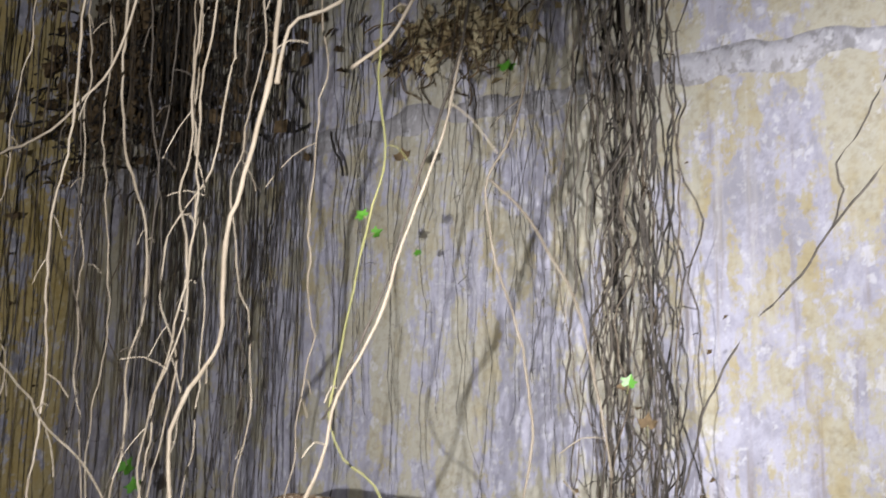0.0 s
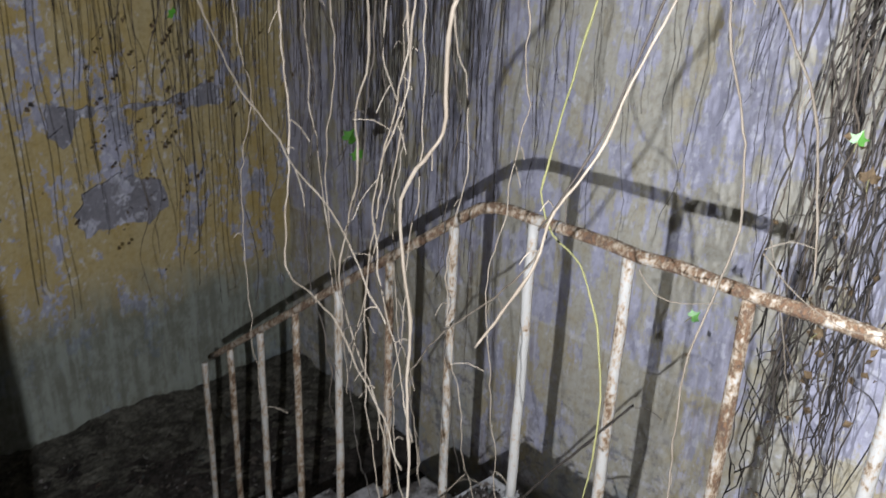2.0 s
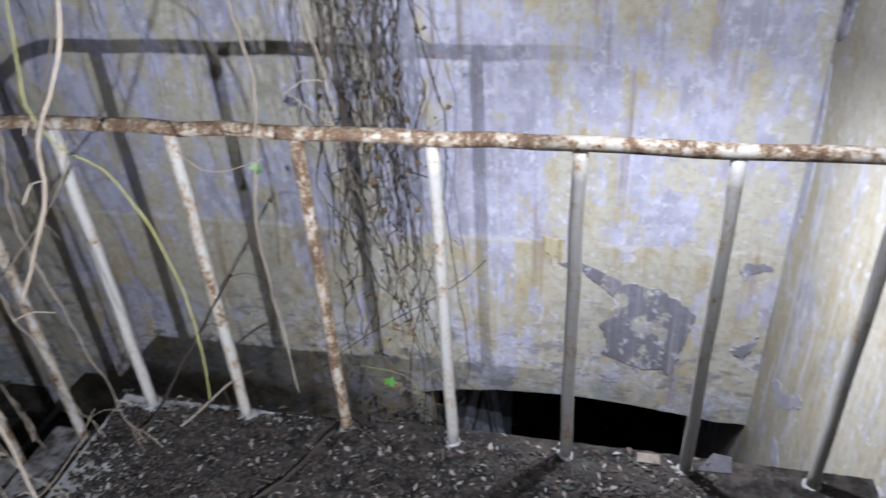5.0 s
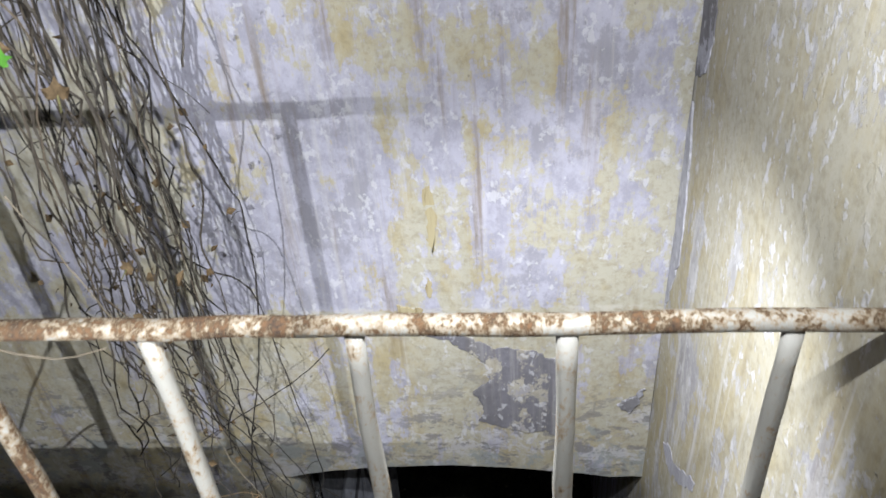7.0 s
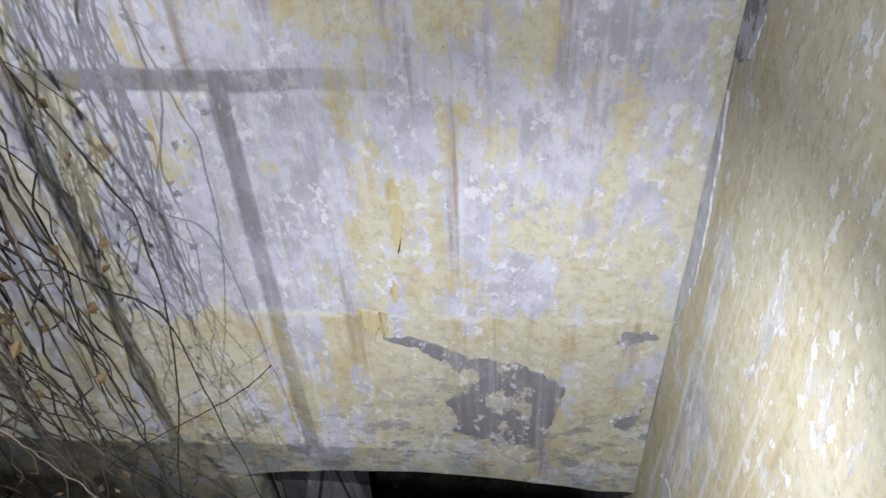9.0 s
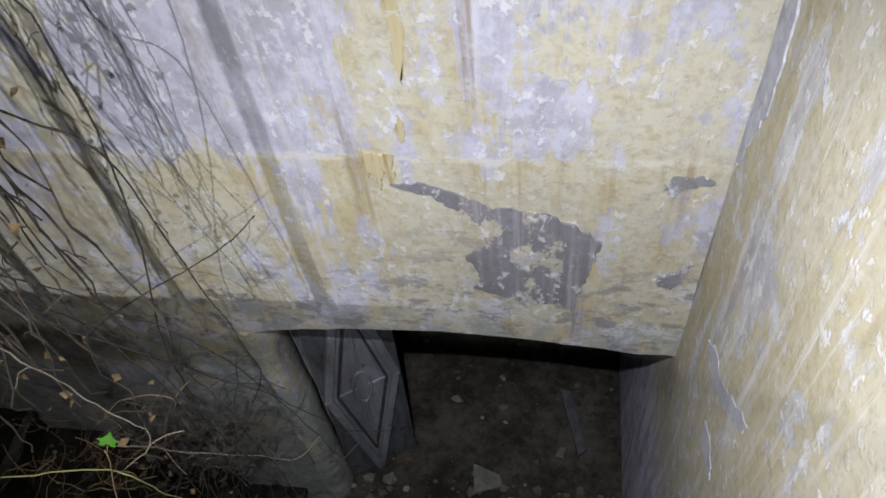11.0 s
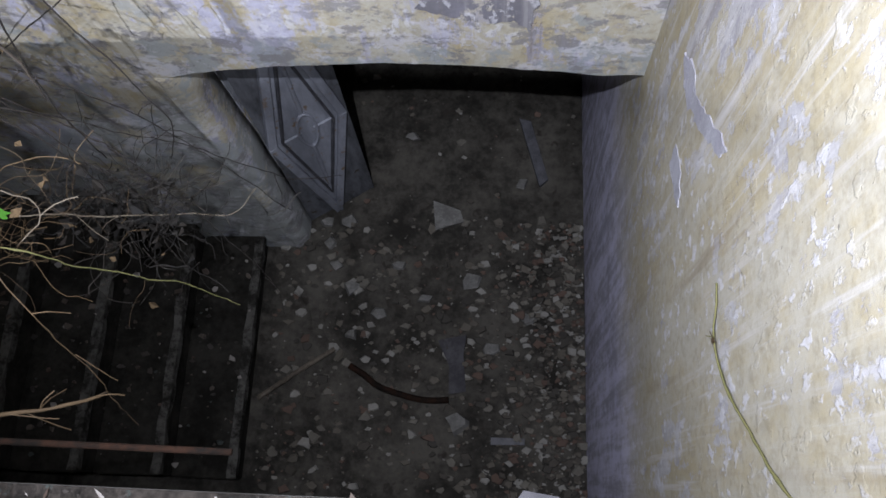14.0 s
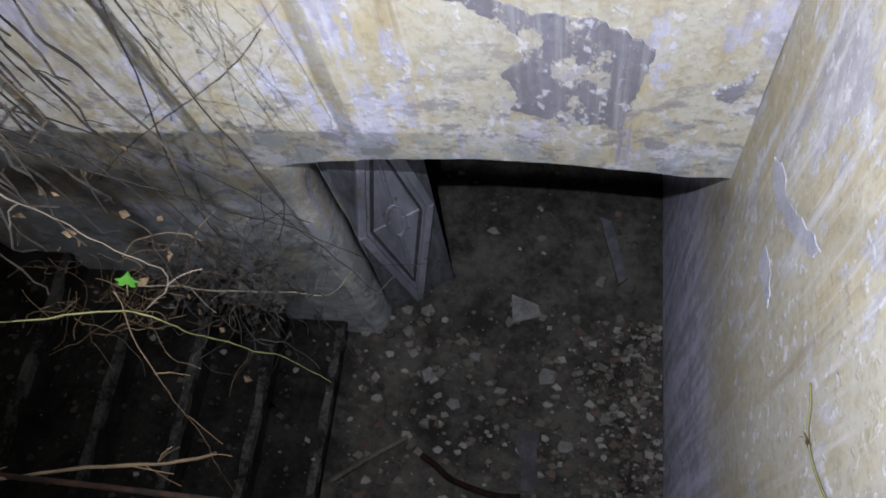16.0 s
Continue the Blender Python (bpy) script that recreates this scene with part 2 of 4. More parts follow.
M_CONC = blotchy("worn_concrete", (0.15, 0.148, 0.142), (0.33, 0.33, 0.325), 3.6, bump=0.5, spots=(0.13, 0.12, 0.105))
M_STEP = blotchy("dirty_step_concrete", (0.030, 0.027, 0.024), (0.20, 0.195, 0.19), 3.4, bump=0.8, lo=0.42, hi=0.58, spots=(0.07, 0.058, 0.045))
# lower flight: the stairwell's shade is put into the tread and nosing colours
M_STEP_LOW = blotchy("shaded_step_concrete", (0.008, 0.0075, 0.006), (0.028, 0.026, 0.022), 5.0, bump=0.8)
M_NOSING = blotchy("worn_shaded_nosing", (0.014, 0.013, 0.011), (0.085, 0.082, 0.074), 7.0, bump=0.8, lo=0.42, hi=0.60)
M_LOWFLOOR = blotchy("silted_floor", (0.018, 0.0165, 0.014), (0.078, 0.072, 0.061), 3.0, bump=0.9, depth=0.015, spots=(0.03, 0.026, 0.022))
M_TUBE_CLEAN = painted_tube("cream_tube_sound", 0.34)
M_TUBE_WORN = painted_tube("cream_tube_flaking", 0.50)
M_TUBE_RUST = painted_tube("cream_tube_rusted", 0.66)
M_RAIL_RUST = painted_tube("handrail_rusted", 0.73)
M_RAIL_WORN = painted_tube("handrail_flaking", 0.62)
M_PALE = stem("pale_dry_stem", (0.12, 0.095, 0.065), (0.27, 0.235, 0.185))
M_BROWN = stem("brown_stem", (0.013, 0.010, 0.007), (0.055, 0.040, 0.025))
M_DARK = stem("dark_root", (0.008, 0.006, 0.005), (0.030, 0.023, 0.016))
M_BLACK = stem("black_rotted_root", (0.005, 0.004, 0.003), (0.018, 0.014, 0.010))
M_GREENSTEM = stem("green_stem", (0.11, 0.11, 0.035), (0.20, 0.18, 0.075))
M_STRAW = stem("straw_root", (0.045, 0.028, 0.012), (0.12, 0.078, 0.036))
M_LEAF = blotchy("ivy_leaf", (0.028, 0.105, 0.009), (0.065, 0.19, 0.022), 30, rough=0.45, bump=0.3, depth=0.002)
M_DEADLEAF = blotchy("dead_leaf", (0.05, 0.035, 0.02), (0.13, 0.09, 0.05), 30)
M_LITTER = varied("leaf_litter", [(0.034, 0.027, 0.022), (0.062, 0.046, 0.036), (0.020, 0.017, 0.014), (0.085, 0.068, 0.055), (0.034, 0.044, 0.042), (0.26, 0.24, 0.22), (0.055, 0.034, 0.024), (0.026, 0.022, 0.019), (0.040, 0.034, 0.030)])
M_CHIPS = varied("plaster_chips", [(0.15, 0.138, 0.115), (0.11, 0.097, 0.077), (0.06, 0.052, 0.042), (0.26, 0.25, 0.225), (0.10, 0.062, 0.046), (0.04, 0.036, 0.03)])
M_SOIL = blotchy("root_soil", (0.022, 0.020, 0.016), (0.105, 0.100, 0.080), 7, bump=1.0, depth=0.02)
M_METAL = blotchy("blue_grey_painted_metal", (0.16, 0.168, 0.195), (0.26, 0.272, 0.312), 6, rough=0.6, bump=0.3, stretch=(1, 1, 0.3), spots=(0.16, 0.11, 0.07))
M_LEAF_SHEET = blotchy("muddy_door_sheet", (0.035, 0.035, 0.036), (0.12, 0.125, 0.14), 5, rough=0.7, bump=0.4, stretch=(1, 1, 0.25), spots=(0.05, 0.04, 0.03))
M_METAL_DARK = blotchy("dark_metal_bead", (0.03, 0.03, 0.035), (0.08, 0.08, 0.09), 20, rough=0.6)
# rust taken far darker, to carry the shadow on the landing-edge pipe
M_RUSTBAR = blotchy("rusty_iron_darkened", (0.006, 0.005, 0.004), (0.026, 0.012, 0.007), 18, rough=0.9, bump=0.8, depth=0.003)
M_PAPER = blotchy("dusty_card", (0.10, 0.097, 0.09), (0.19, 0.185, 0.175), 12, bump=0.3)
M_SHEET = blotchy("grey_sheet_metal", (0.035, 0.034, 0.038), (0.07, 0.067, 0.072), 10, rough=0.75, bump=0.2)
M_WOOD = blotchy("weathered_wood", (0.06, 0.05, 0.04), (0.14, 0.12, 0.095), 8, stretch=(1, 1, 1), bump=0.6)


# ---- mesh helpers ----
def part(name, bm, mat, parent=None, label="", smooth=False):
    me = bpy.data.meshes.new(name)
    bm.to_mesh(me)
    bm.free()
    me.materials.append(mat)
    if smooth:
        me.shade_smooth()
    ob = new(name, me)
    ob.parent = parent
    if label:
        ob["label"] = label
    return ob


def box(bm, x0, x1, y0, y1, z0, z1):
    v = [bm.verts.new(p) for p in ((x0, y0, z0), (x1, y0, z0), (x1, y1, z0), (x0, y1, z0), (x0, y0, z1), (x1, y0, z1), (x1, y1, z1), (x0, y1, z1))]
    for f in ((0, 3, 2, 1), (4, 5, 6, 7), (0, 1, 5, 4), (1, 2, 6, 5), (2, 3, 7, 6), (3, 0, 4, 7)):
        bm.faces.new([v[i] for i in f])
    return v


def tube(bm, pts, radii, sides=6, cap=True):
    """A tube along points, with a radius for each (or one for all)."""
    pts = [Vector(p) for p in pts]
    radii = [radii] * len(pts) if isinstance(radii, (int, float)) else radii
    rings, ref = [], Vector((0.31, 0.83, 0.46))
    for i, p in enumerate(pts):
        d = (pts[min(i + 1, len(pts) - 1)] - pts[max(i - 1, 0)]).normalized()
        u = (ref - d * ref.dot(d)).normalized()
        w, ref = d.cross(u), u
        rings.append([bm.verts.new(p + radii[i] * (math.cos(a) * u + math.sin(a) * w)) for a in (2 * math.pi * k / sides for k in range(sides))])
    for a, b in zip(rings, rings[1:]):
        for k in range(sides):
            bm.faces.new((a[k], a[(k + 1) % sides], b[(k + 1) % sides], b[k]))
    if cap:
        bm.faces.new(rings[0][::-1])
        bm.faces.new(rings[-1])


def smooth_path(pts, step=0.04, wobble=0.0, seed=0.0):
    """A Catmull-Rom line through points, with a little natural waver."""
    pts = [Vector(p) for p in pts]
    out = []
    for i in range(len(pts) - 1):
        p0, p1, p2, p3 = pts[max(i - 1, 0)], pts[i], pts[i + 1], pts[min(i + 2, len(pts) - 1)]
        n = max(2, int((p2 - p1).length / step))
        for k in range(n):
            t = k / n
            out.append(0.5 * ((2 * p1) + (p2 - p0) * t + (2 * p0 - 5 * p1 + 4 * p2 - p3) * t * t + (3 * p1 - p0 - 3 * p2 + p3) * t ** 3))
    out.append(pts[-1])
    if wobble:
        out = [p + wobble * Vector(noise.noise_vector(p * 7.0 + Vector((seed, seed * 1.3, 0)))) + 0.5 * wobble * Vector(noise.noise_vector(p * 24.0 + Vector((0, seed, 4)))) for p in out]
    return out


def slab_grid(name, corner, u, v, nu, nv, back, mat, rough=0.006, bottom=None, label=""):
    """A wall or slab with a slightly uneven face: corner + u * i + v * j, and a flat back at the offset given."""
    corner, u, v, back = Vector(corner), Vector(u), Vector(v), Vector(back)
    normal = -back.normalized()
    verts, faces = [], []
    for j in range(nv + 1):
        for i in range(nu + 1):
            p = corner + u * (i / nu) + v * (j / nv)
            if bottom:
                p = p + v.normalized() * bottom(p) * (1 - j / nv) ** 3
            d = noise.noise(p * 2.1) * rough + noise.noise(p * 9.0) * rough * 0.35
            verts.append(p + normal * d)
    w = nu + 1
    for j in range(nv):
        for i in range(nu):
            faces.append((j * w + i, j * w + i + 1, (j + 1) * w + i + 1, (j + 1) * w + i))
    rim = [i for i in range(w)] + [j * w + nu for j in range(1, nv + 1)] + [nv * w + i for i in range(nu - 1, -1, -1)] + [j * w for j in range(nv - 1, 0, -1)]
    n, lip = len(rim), len(verts)
    verts += [verts[r].copy() for r in rim]
    base = len(verts)
    verts += [verts[r] + back for r in rim]
    for k in range(n):
        faces.append((lip + (k + 1) % n, lip + k, base + k, base + (k + 1) % n))
    faces.append(tuple(range(base + n - 1, base - 1, -1)))
    me = bpy.data.meshes.new(name)
    me.from_pydata([tuple(p) for p in verts], [], faces)
    me.materials.append(mat)
    me.polygons.foreach_set("use_smooth", [k < nu * nv for k in range(len(faces))])
    ob = new(name, me)
    return tagged(ob, label, "wall" if "wall" in name else "floor", kind="structure")


# ---- structure ----
LINTEL_Z, OPEN_X = -1.16, 0.45


def lintel(p):
    """The opening's head sags a little at both ends."""
    if p.x < OPEN_X:
        return 0.0
    f = (p.x - OPEN_X) / (RIGHT_X - OPEN_X)
    return 0.075 * math.sin(math.pi * min(1.0, f * 1.12) ** 0.8) + 0.02 * f + 0.005 * noise.noise(p * 25)


wall_far = slab_grid("wall_far", (LEFT_X - 0.2, WALL_Y, LINTEL_Z), (RIGHT_X - LEFT_X + 0.2, 0, 0), (0, 0, TOP_Z - LINTEL_Z), 130, 90, (0, 0.22, 0), M_BACK, 0.009, lintel,
                     "tall plaster wall with peeling cream and lavender limewash")
slab_grid("wall_far_below", (LEFT_X - 0.2, WALL_Y, FLOOR_Z - 0.1), (OPEN_X - 0.075 - LEFT_X + 0.2, 0, 0), (0, 0, LINTEL_Z - FLOOR_Z + 0.1), 96, 45, (0, 0.2, 0), M_BACK, 0.009, None,
          "damp lower wall beside the basement opening")
verts, faces = [], []
arc = [(OPEN_X - 0.075, WALL_Y)] + [(OPEN_X - 0.07 + 0.07 * math.sin(a), WALL_Y + 0.07 - 0.07 * math.cos(a)) for a in [math.pi / 2 * i / 8 for i in range(9)]] + [(OPEN_X, WALL_Y + 0.13), (OPEN_X, WALL_Y + 0.204), (OPEN_X - 0.075, WALL_Y + 0.204)]
for j in range(61):
    z = FLOOR_Z - 0.1 + (LINTEL_Z - FLOOR_Z + 0.1) * j / 60
    for x, y in arc:
        k = 0.0 if x < OPEN_X - 0.072 else 0.010
        verts.append((x + k * noise.noise(Vector((0, y * 8, z * 5))), y + k * noise.noise(Vector((4, y * 8, z * 5))), z))
n = len(arc)
for j in range(60):
    faces += [(j * n + i, j * n + i + 1, (j + 1) * n + i + 1, (j + 1) * n + i) for i in range(n - 1)]
faces += [tuple(range(n))[::-1], tuple(range(60 * n, 61 * n))]
me = bpy.data.meshes.new("wall_jamb")
me.from_pydata(verts, [], faces)
me.materials.append(M_BACK)
me.polygons.foreach_set("use_smooth", [i < len(faces) - 2 for i in range(len(faces))])
tagged(new("wall_jamb", me), "worn rounded plaster corner of the basement opening", "wall", kind="structure")
slab_grid("wall_right", (RIGHT_X, 4.3, FLOOR_Z - 0.1), (0, -7.6, 0), (0, 0, TOP_Z - FLOOR_Z + 0.1), 150, 120, (0.2, 0, 0), M_RIGHT, 0.007, None,
          "scraped cream plaster wall fading to lavender near the floor")
slab_grid("wall_left", (LEFT_X, -1.7, FLOOR_Z - 0.1), (0, 3.045, 0), (0, 0, TOP_Z - FLOOR_Z + 0.1), 60, 110, (-0.2, 0, 0), M_LEFT, 0.010, None,
          "ochre plaster wall with grey damp stains at the stair turn")
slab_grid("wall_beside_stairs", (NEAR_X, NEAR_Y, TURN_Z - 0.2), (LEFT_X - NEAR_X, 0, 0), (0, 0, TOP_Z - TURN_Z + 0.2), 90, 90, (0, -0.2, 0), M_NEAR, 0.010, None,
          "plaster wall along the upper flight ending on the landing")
# added walls behind the viewer, never seen, dark against bounced light
slab_grid("wall_landing_back", (RIGHT_X, -3.3, -0.1), (-4.2, 0, 0), (0, 0, TOP_Z + 0.1), 20, 20, (0, -0.2, 0), M_UNSEEN, 0.006, None, "unseen plain wall closing the landing, dark to cut bounced light")
slab_grid("wall_landing_left", (-2.2, -3.3, -0.1), (0, 1.65, 0), (0, 0, TOP_Z + 0.1), 20, 20, (-0.2, 0, 0), M_UNSEEN, 0.006, None, "unseen plain wall closing the landing, dark to cut bounced light")
slab_grid("wall_cellar_back", (RIGHT_X, 4.2, FLOOR_Z - 0.1), (-1.7, 0, 0), (0, 0, 2.6), 20, 20, (0, 0.2, 0), M_LOW, 0.006, None, "dark wall at the end of the cellar")
slab_grid("wall_cellar_left", (OPEN_X, WALL_Y + 0.205, FLOOR_Z - 0.1), (0, 2.75, 0), (0, 0, 2.6), 30, 30, (-0.2, 0, 0), M_LOW, 0.010, None, "stained plaster reveal of the basement opening")
slab_grid("wall_below_landing", (RIGHT_X, NEAR_Y - 0.04, FLOOR_Z - 0.1), (LEFT_X - RIGHT_X, 0, 0), (0, 0, -FLOOR_Z - 0.1), 20, 20, (0, -0.2, 0), M_LOW, 0.006, None, "dark wall below the landing")

# added ceilings, never seen, dark for the same reason
bm = bmesh.new()
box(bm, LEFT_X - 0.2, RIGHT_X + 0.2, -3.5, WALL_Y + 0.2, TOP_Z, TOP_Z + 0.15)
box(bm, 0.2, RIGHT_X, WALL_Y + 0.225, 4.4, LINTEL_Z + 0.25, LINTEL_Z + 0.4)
tagged(part("ceiling", bm, M_CEIL), "unseen ceiling, dark to cut bounced light", "ceiling", kind="structure")

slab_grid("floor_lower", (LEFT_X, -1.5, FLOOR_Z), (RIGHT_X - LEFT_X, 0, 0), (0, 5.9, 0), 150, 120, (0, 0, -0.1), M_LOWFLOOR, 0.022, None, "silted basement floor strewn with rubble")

bm = bmesh.new()
box(bm, EDGE_X, RIGHT_X - 0.002, -3.3, 0.042, -0.16, 0.0)
box(bm, -2.2, EDGE_X - 0.001, -3.3, NEAR_Y - 0.2, -0.16, 0.0)
bmesh.ops.bevel(bm, geom=[e for e in bm.edges if all(abs(v.co.z) < 1e-4 for v in e.verts)], offset=0.008, segments=2, affect="EDGES")
bmesh.ops.subdivide_edges(bm, edges=[e for e in bm.edges if e.calc_length() > 0.5], cuts=14, use_grid_fill=True)
for vert in bm.verts:
    if vert.co.z > -0.05:
        vert.co += 0.005 * Vector(noise.noise_vector(vert.co * 5))
tagged(part("floor_landing", bm, M_CONC), "pale worn concrete landing with dirt in its corner", "floor", kind="structure")


def flight(name, label, n, x_top, z_top, sign, y0, y1, rise, mat, nosing=None):
    """Steps that go down along x; each tread with a slightly proud, worn nosing over its riser."""
    empty = tagged(new(name), label, "stairs", kind="structure")
    for k in range(1, n):
        xa, z = x_top + sign * TREAD * (k - 1), z_top - k * rise
        xb = xa + sign * (TREAD + 0.025)
        bm = bmesh.new()
        box(bm, min(xa, xb), max(xa, xb), y0, y1, z - 0.045, z)
        bmesh.ops.bevel(bm, geom=list(bm.edges), offset=0.008, segments=2, affect="EDGES")
        bmesh.ops.subdivide_edges(bm, edges=[e for e in bm.edges if e.calc_length() > 0.4], cuts=16, use_grid_fill=True)
        for vert in bm.verts:
            vert.co += 0.007 * Vector(noise.noise_vector(vert.co * 6 + Vector((k, 0, 0))))
        part("tread", bm, mat, empty)
        bm = bmesh.new()
        box(bm, min(xa, xb) + 0.03 * (sign < 0), max(xa, xb) - 0.03 * (sign > 0), y0 + 0.004, y1 - 0.004, z - rise - 0.02, z - 0.046)
        part("riser", bm, mat, empty)
        if nosing:
            bm = bmesh.new()
            e = xb + sign * 0.004
            box(bm, min(e, e - sign * 0.045), max(e, e - sign * 0.045), y0 + 0.006, y1 - 0.006, z - 0.04, z + 0.006)
            bmesh.ops.subdivide_edges(bm, edges=[q for q in bm.edges if q.calc_length() > 0.4], cuts=24, use_grid_fill=True)
            for vert in bm.verts:
                vert.co += 0.011 * Vector(noise.noise_vector(vert.co * 11 + Vector((k, 3, 0))))
            part("nosing", bm, nosing, empty, "worn concrete nosing, paler than its darkened tread")
    return empty


flight("stairs_upper", "dirty concrete flight going down to a half landing", 7, EDGE_X, 0.0, -1, NEAR_Y + 0.001, 0.055, RISE, M_STEP)
flight("stairs_lower", "concrete flight going down to the basement, coloured as in shade", 8, LOW_X, TURN_Z, 1, 0.06, WALL_Y - 0.004, LOW_RISE, M_STEP_LOW, M_NOSING)
bm = bmesh.new()
box(bm, LEFT_X + 0.002, EDGE_X - 6 * TREAD - 0.004, NEAR_Y + 0.002, 0.055, TURN_Z - 0.16, TURN_Z)
box(bm, LEFT_X + 0.002, LOW_X, 0.0555, WALL_Y - 0.003, TURN_Z - 0.16, TURN_Z)
M_DIRT = blotchy("damp_dirt", (0.009, 0.008, 0.007), (0.048, 0.041, 0.035), 16, bump=1.0, depth=0.014, spots=(0.045, 0.052, 0.048))
tagged(part("floor_half_landing", bm, M_DIRT), "dirt-covered concrete half landing", "floor", kind="structure")
bm = bmesh.new()
v = [bm.verts.new((x, y, z)) for y in (NEAR_Y + 0.012, 0.042) for x, z in ((EDGE_X + 0.02, -0.2), (EDGE_X + 0.02, -0.33), (-1.95, TURN_Z - 0.14), (-1.95, TURN_Z - 0.02))]
for f in ((0, 1, 2, 3), (7, 6, 5, 4), (0, 4, 5, 1), (1, 5, 6, 2), (2, 6, 7, 3), (3, 7, 4, 0)):
    bm.faces.new([v[i] for i in f])
tagged(part("stair_soffit", bm, M_CONC), "sloping concrete underside of the upper flight", "stairs", kind="structure")


# ---- railing ----
def post_x(k):
    return (k - 3) * POST_GAP


BEND_X, SLOPE = -0.17, 0.70


def rail_z(x):
    return RAIL_Z if x > BEND_X else RAIL_Z - SLOPE * (BEND_X - x)


def build_railing():
    railing = tagged(new("railing"), "cream painted tubular steel railing, flaking and rusted", "railing")
    bends = [(BEND_X + 0.09, 0), (BEND_X + 0.03, -0.006), (BEND_X - 0.03, -0.024), (BEND_X - 0.10, -0.070)]
    left = [(x, RAIL_Y, RAIL_Z + dz) for x, dz in bends]
    pts = [(1.14 - 0.1 * i, RAIL_Y + 0.004 * math.sin(3 * i), RAIL_Z + 0.003 * math.sin(2.1 * i)) for i in range(12)] + left
    pts += [(x, RAIL_Y, rail_z(x)) for x in [BEND_X - 0.2 - 0.12 * i for i in range(15)]]
    bm = bmesh.new()
    tube(bm, pts, [0.0168 + 0.0016 * noise.noise(Vector(p) * 30) for p in pts], 12)
    part("top_rail", bm, M_RAIL_RUST, railing, "rust-eaten top rail", True)
    bm = bmesh.new()
    pts = [(1.139 + 0.0765 * i, RAIL_Y, RAIL_Z + 0.002 * math.sin(i)) for i in range(12)]
    tube(bm, pts, [0.0168 + 0.0012 * noise.noise(Vector(p) * 30) for p in pts], 12)
    part("top_rail", bm, M_RAIL_WORN, railing, "flaking cream top rail", True)
    kinds = {2: M_TUBE_WORN, 3: M_TUBE_CLEAN, 4: M_TUBE_WORN, 5: M_TUBE_RUST, 6: M_TUBE_CLEAN, 7: M_TUBE_CLEAN, 8: M_TUBE_CLEAN, 9: M_TUBE_CLEAN}
    for k in range(-4, 10):
        x = post_x(k)
        foot = 0.0 if k >= 3 else -RISE * (1 + int((EDGE_X - x) / TREAD))
        foot = max(foot, TURN_Z)
        top = rail_z(x) - 0.016
        n = 14
        pts = [(x + 0.003 * noise.noise(Vector((k, i * 0.4, 0))), RAIL_Y + 0.003 * noise.noise(Vector((k, i * 0.4, 9))), foot - 0.01 + (top - foot + 0.01) * i / n) for i in range(n + 1)]
        bm = bmesh.new()
        tube(bm, pts, [0.0155 + 0.0018 * noise.noise(Vector(p) * 22) for p in pts], 10)
        part("post", bm, kinds.get(k, M_TUBE_RUST if k % 2 else M_TUBE_WORN), railing, "", True)
        bm = bmesh.new()
        tube(bm, [(x, RAIL_Y, foot - 0.003), (x, RAIL_Y, foot + 0.010), (x, RAIL_Y, foot + 0.016)], [0.034, 0.031, 0.018], 10)
        part("mortar_collar", bm, M_CONC, railing)


build_railing()


# ---- marks on the far wall ----
def wall_patch(name, outline, mat, label, raise_by=0.006):
    """A flat, ragged-edged area on the far wall, a few millimetres proud or in the coat."""
    bm = bmesh.new()
    ring = []
    n = len(outline)
    for i in range(n):
        a, b = Vector(outline[i]), Vector(outline[(i + 1) % n])
        for k in range(9):
            p = a.lerp(b, k / 9)
            jag = [0.016 * noise.noise(Vector((p.x * 33, p.y * 33, q))) + 0.008 * noise.noise(Vector((p.x * 120, p.y * 120, q))) for q in (3, 8)]
            ring.append(p + Vector(jag))
    y = WALL_Y - raise_by
    front = [bm.verts.new((p.x, y, p.y)) for p in ring]
    rear = [bm.verts.new((p.x, WALL_Y + 0.02, p.y)) for p in ring]
    bm.faces.new(front)
    for i in range(len(ring)):
        j = (i + 1) % len(ring)
        bm.faces.new((front[i], rear[i], rear[j], front[j]))
    bmesh.ops.recalc_face_normals(bm, faces=bm.faces)
    bmesh.ops.triangulate(bm, faces=[f for f in bm.faces if len(f.verts) > 4])
    return part(name, bm, mat, wall_far, label)


M_PATCH = plaster("half_bare_render", (0.135, 0.13, 0.145), (0.175, 0.17, 0.20), (0.39, 0.36, 0.30), (0.30, 0.295, 0.35), 0.575, 8, 0.5, None, None, 0.4, 0.6, 0.3, 0.012)
wall_patch("bare_patch", [(1.10, -0.30), (1.21, -0.288), (1.30, -0.338), (1.38, -0.378), (1.523, -0.392), (1.604, -0.448), (1.692, -0.515), (1.67, -0.66), (1.64, -0.78), (1.63, -0.90), (1.585, -0.84),
                                (1.50, -0.86), (1.40, -0.82), (1.31, -0.785), (1.33, -0.70), (1.29, -0.62), (1.36, -0.54), (1.34, -0.45), (1.30, -0.41), (1.21, -0.335)], M_PATCH, "bare grey render where the coat has fallen off")
wall_patch("bare_patch", [(1.86, -0.70), (1.91, -0.655), (1.965, -0.60), (1.945, -0.69), (1.91, -0.74)], M_RENDER, "small chipped hollow in the plaster")
wall_patch("bare_patch", [(1.83, -0.265), (1.86, -0.235), (1.93, -0.225), (1.965, -0.245), (1.90, -0.275), (1.86, -0.30)], M_RENDER, "small chipped hollow in the plaster")
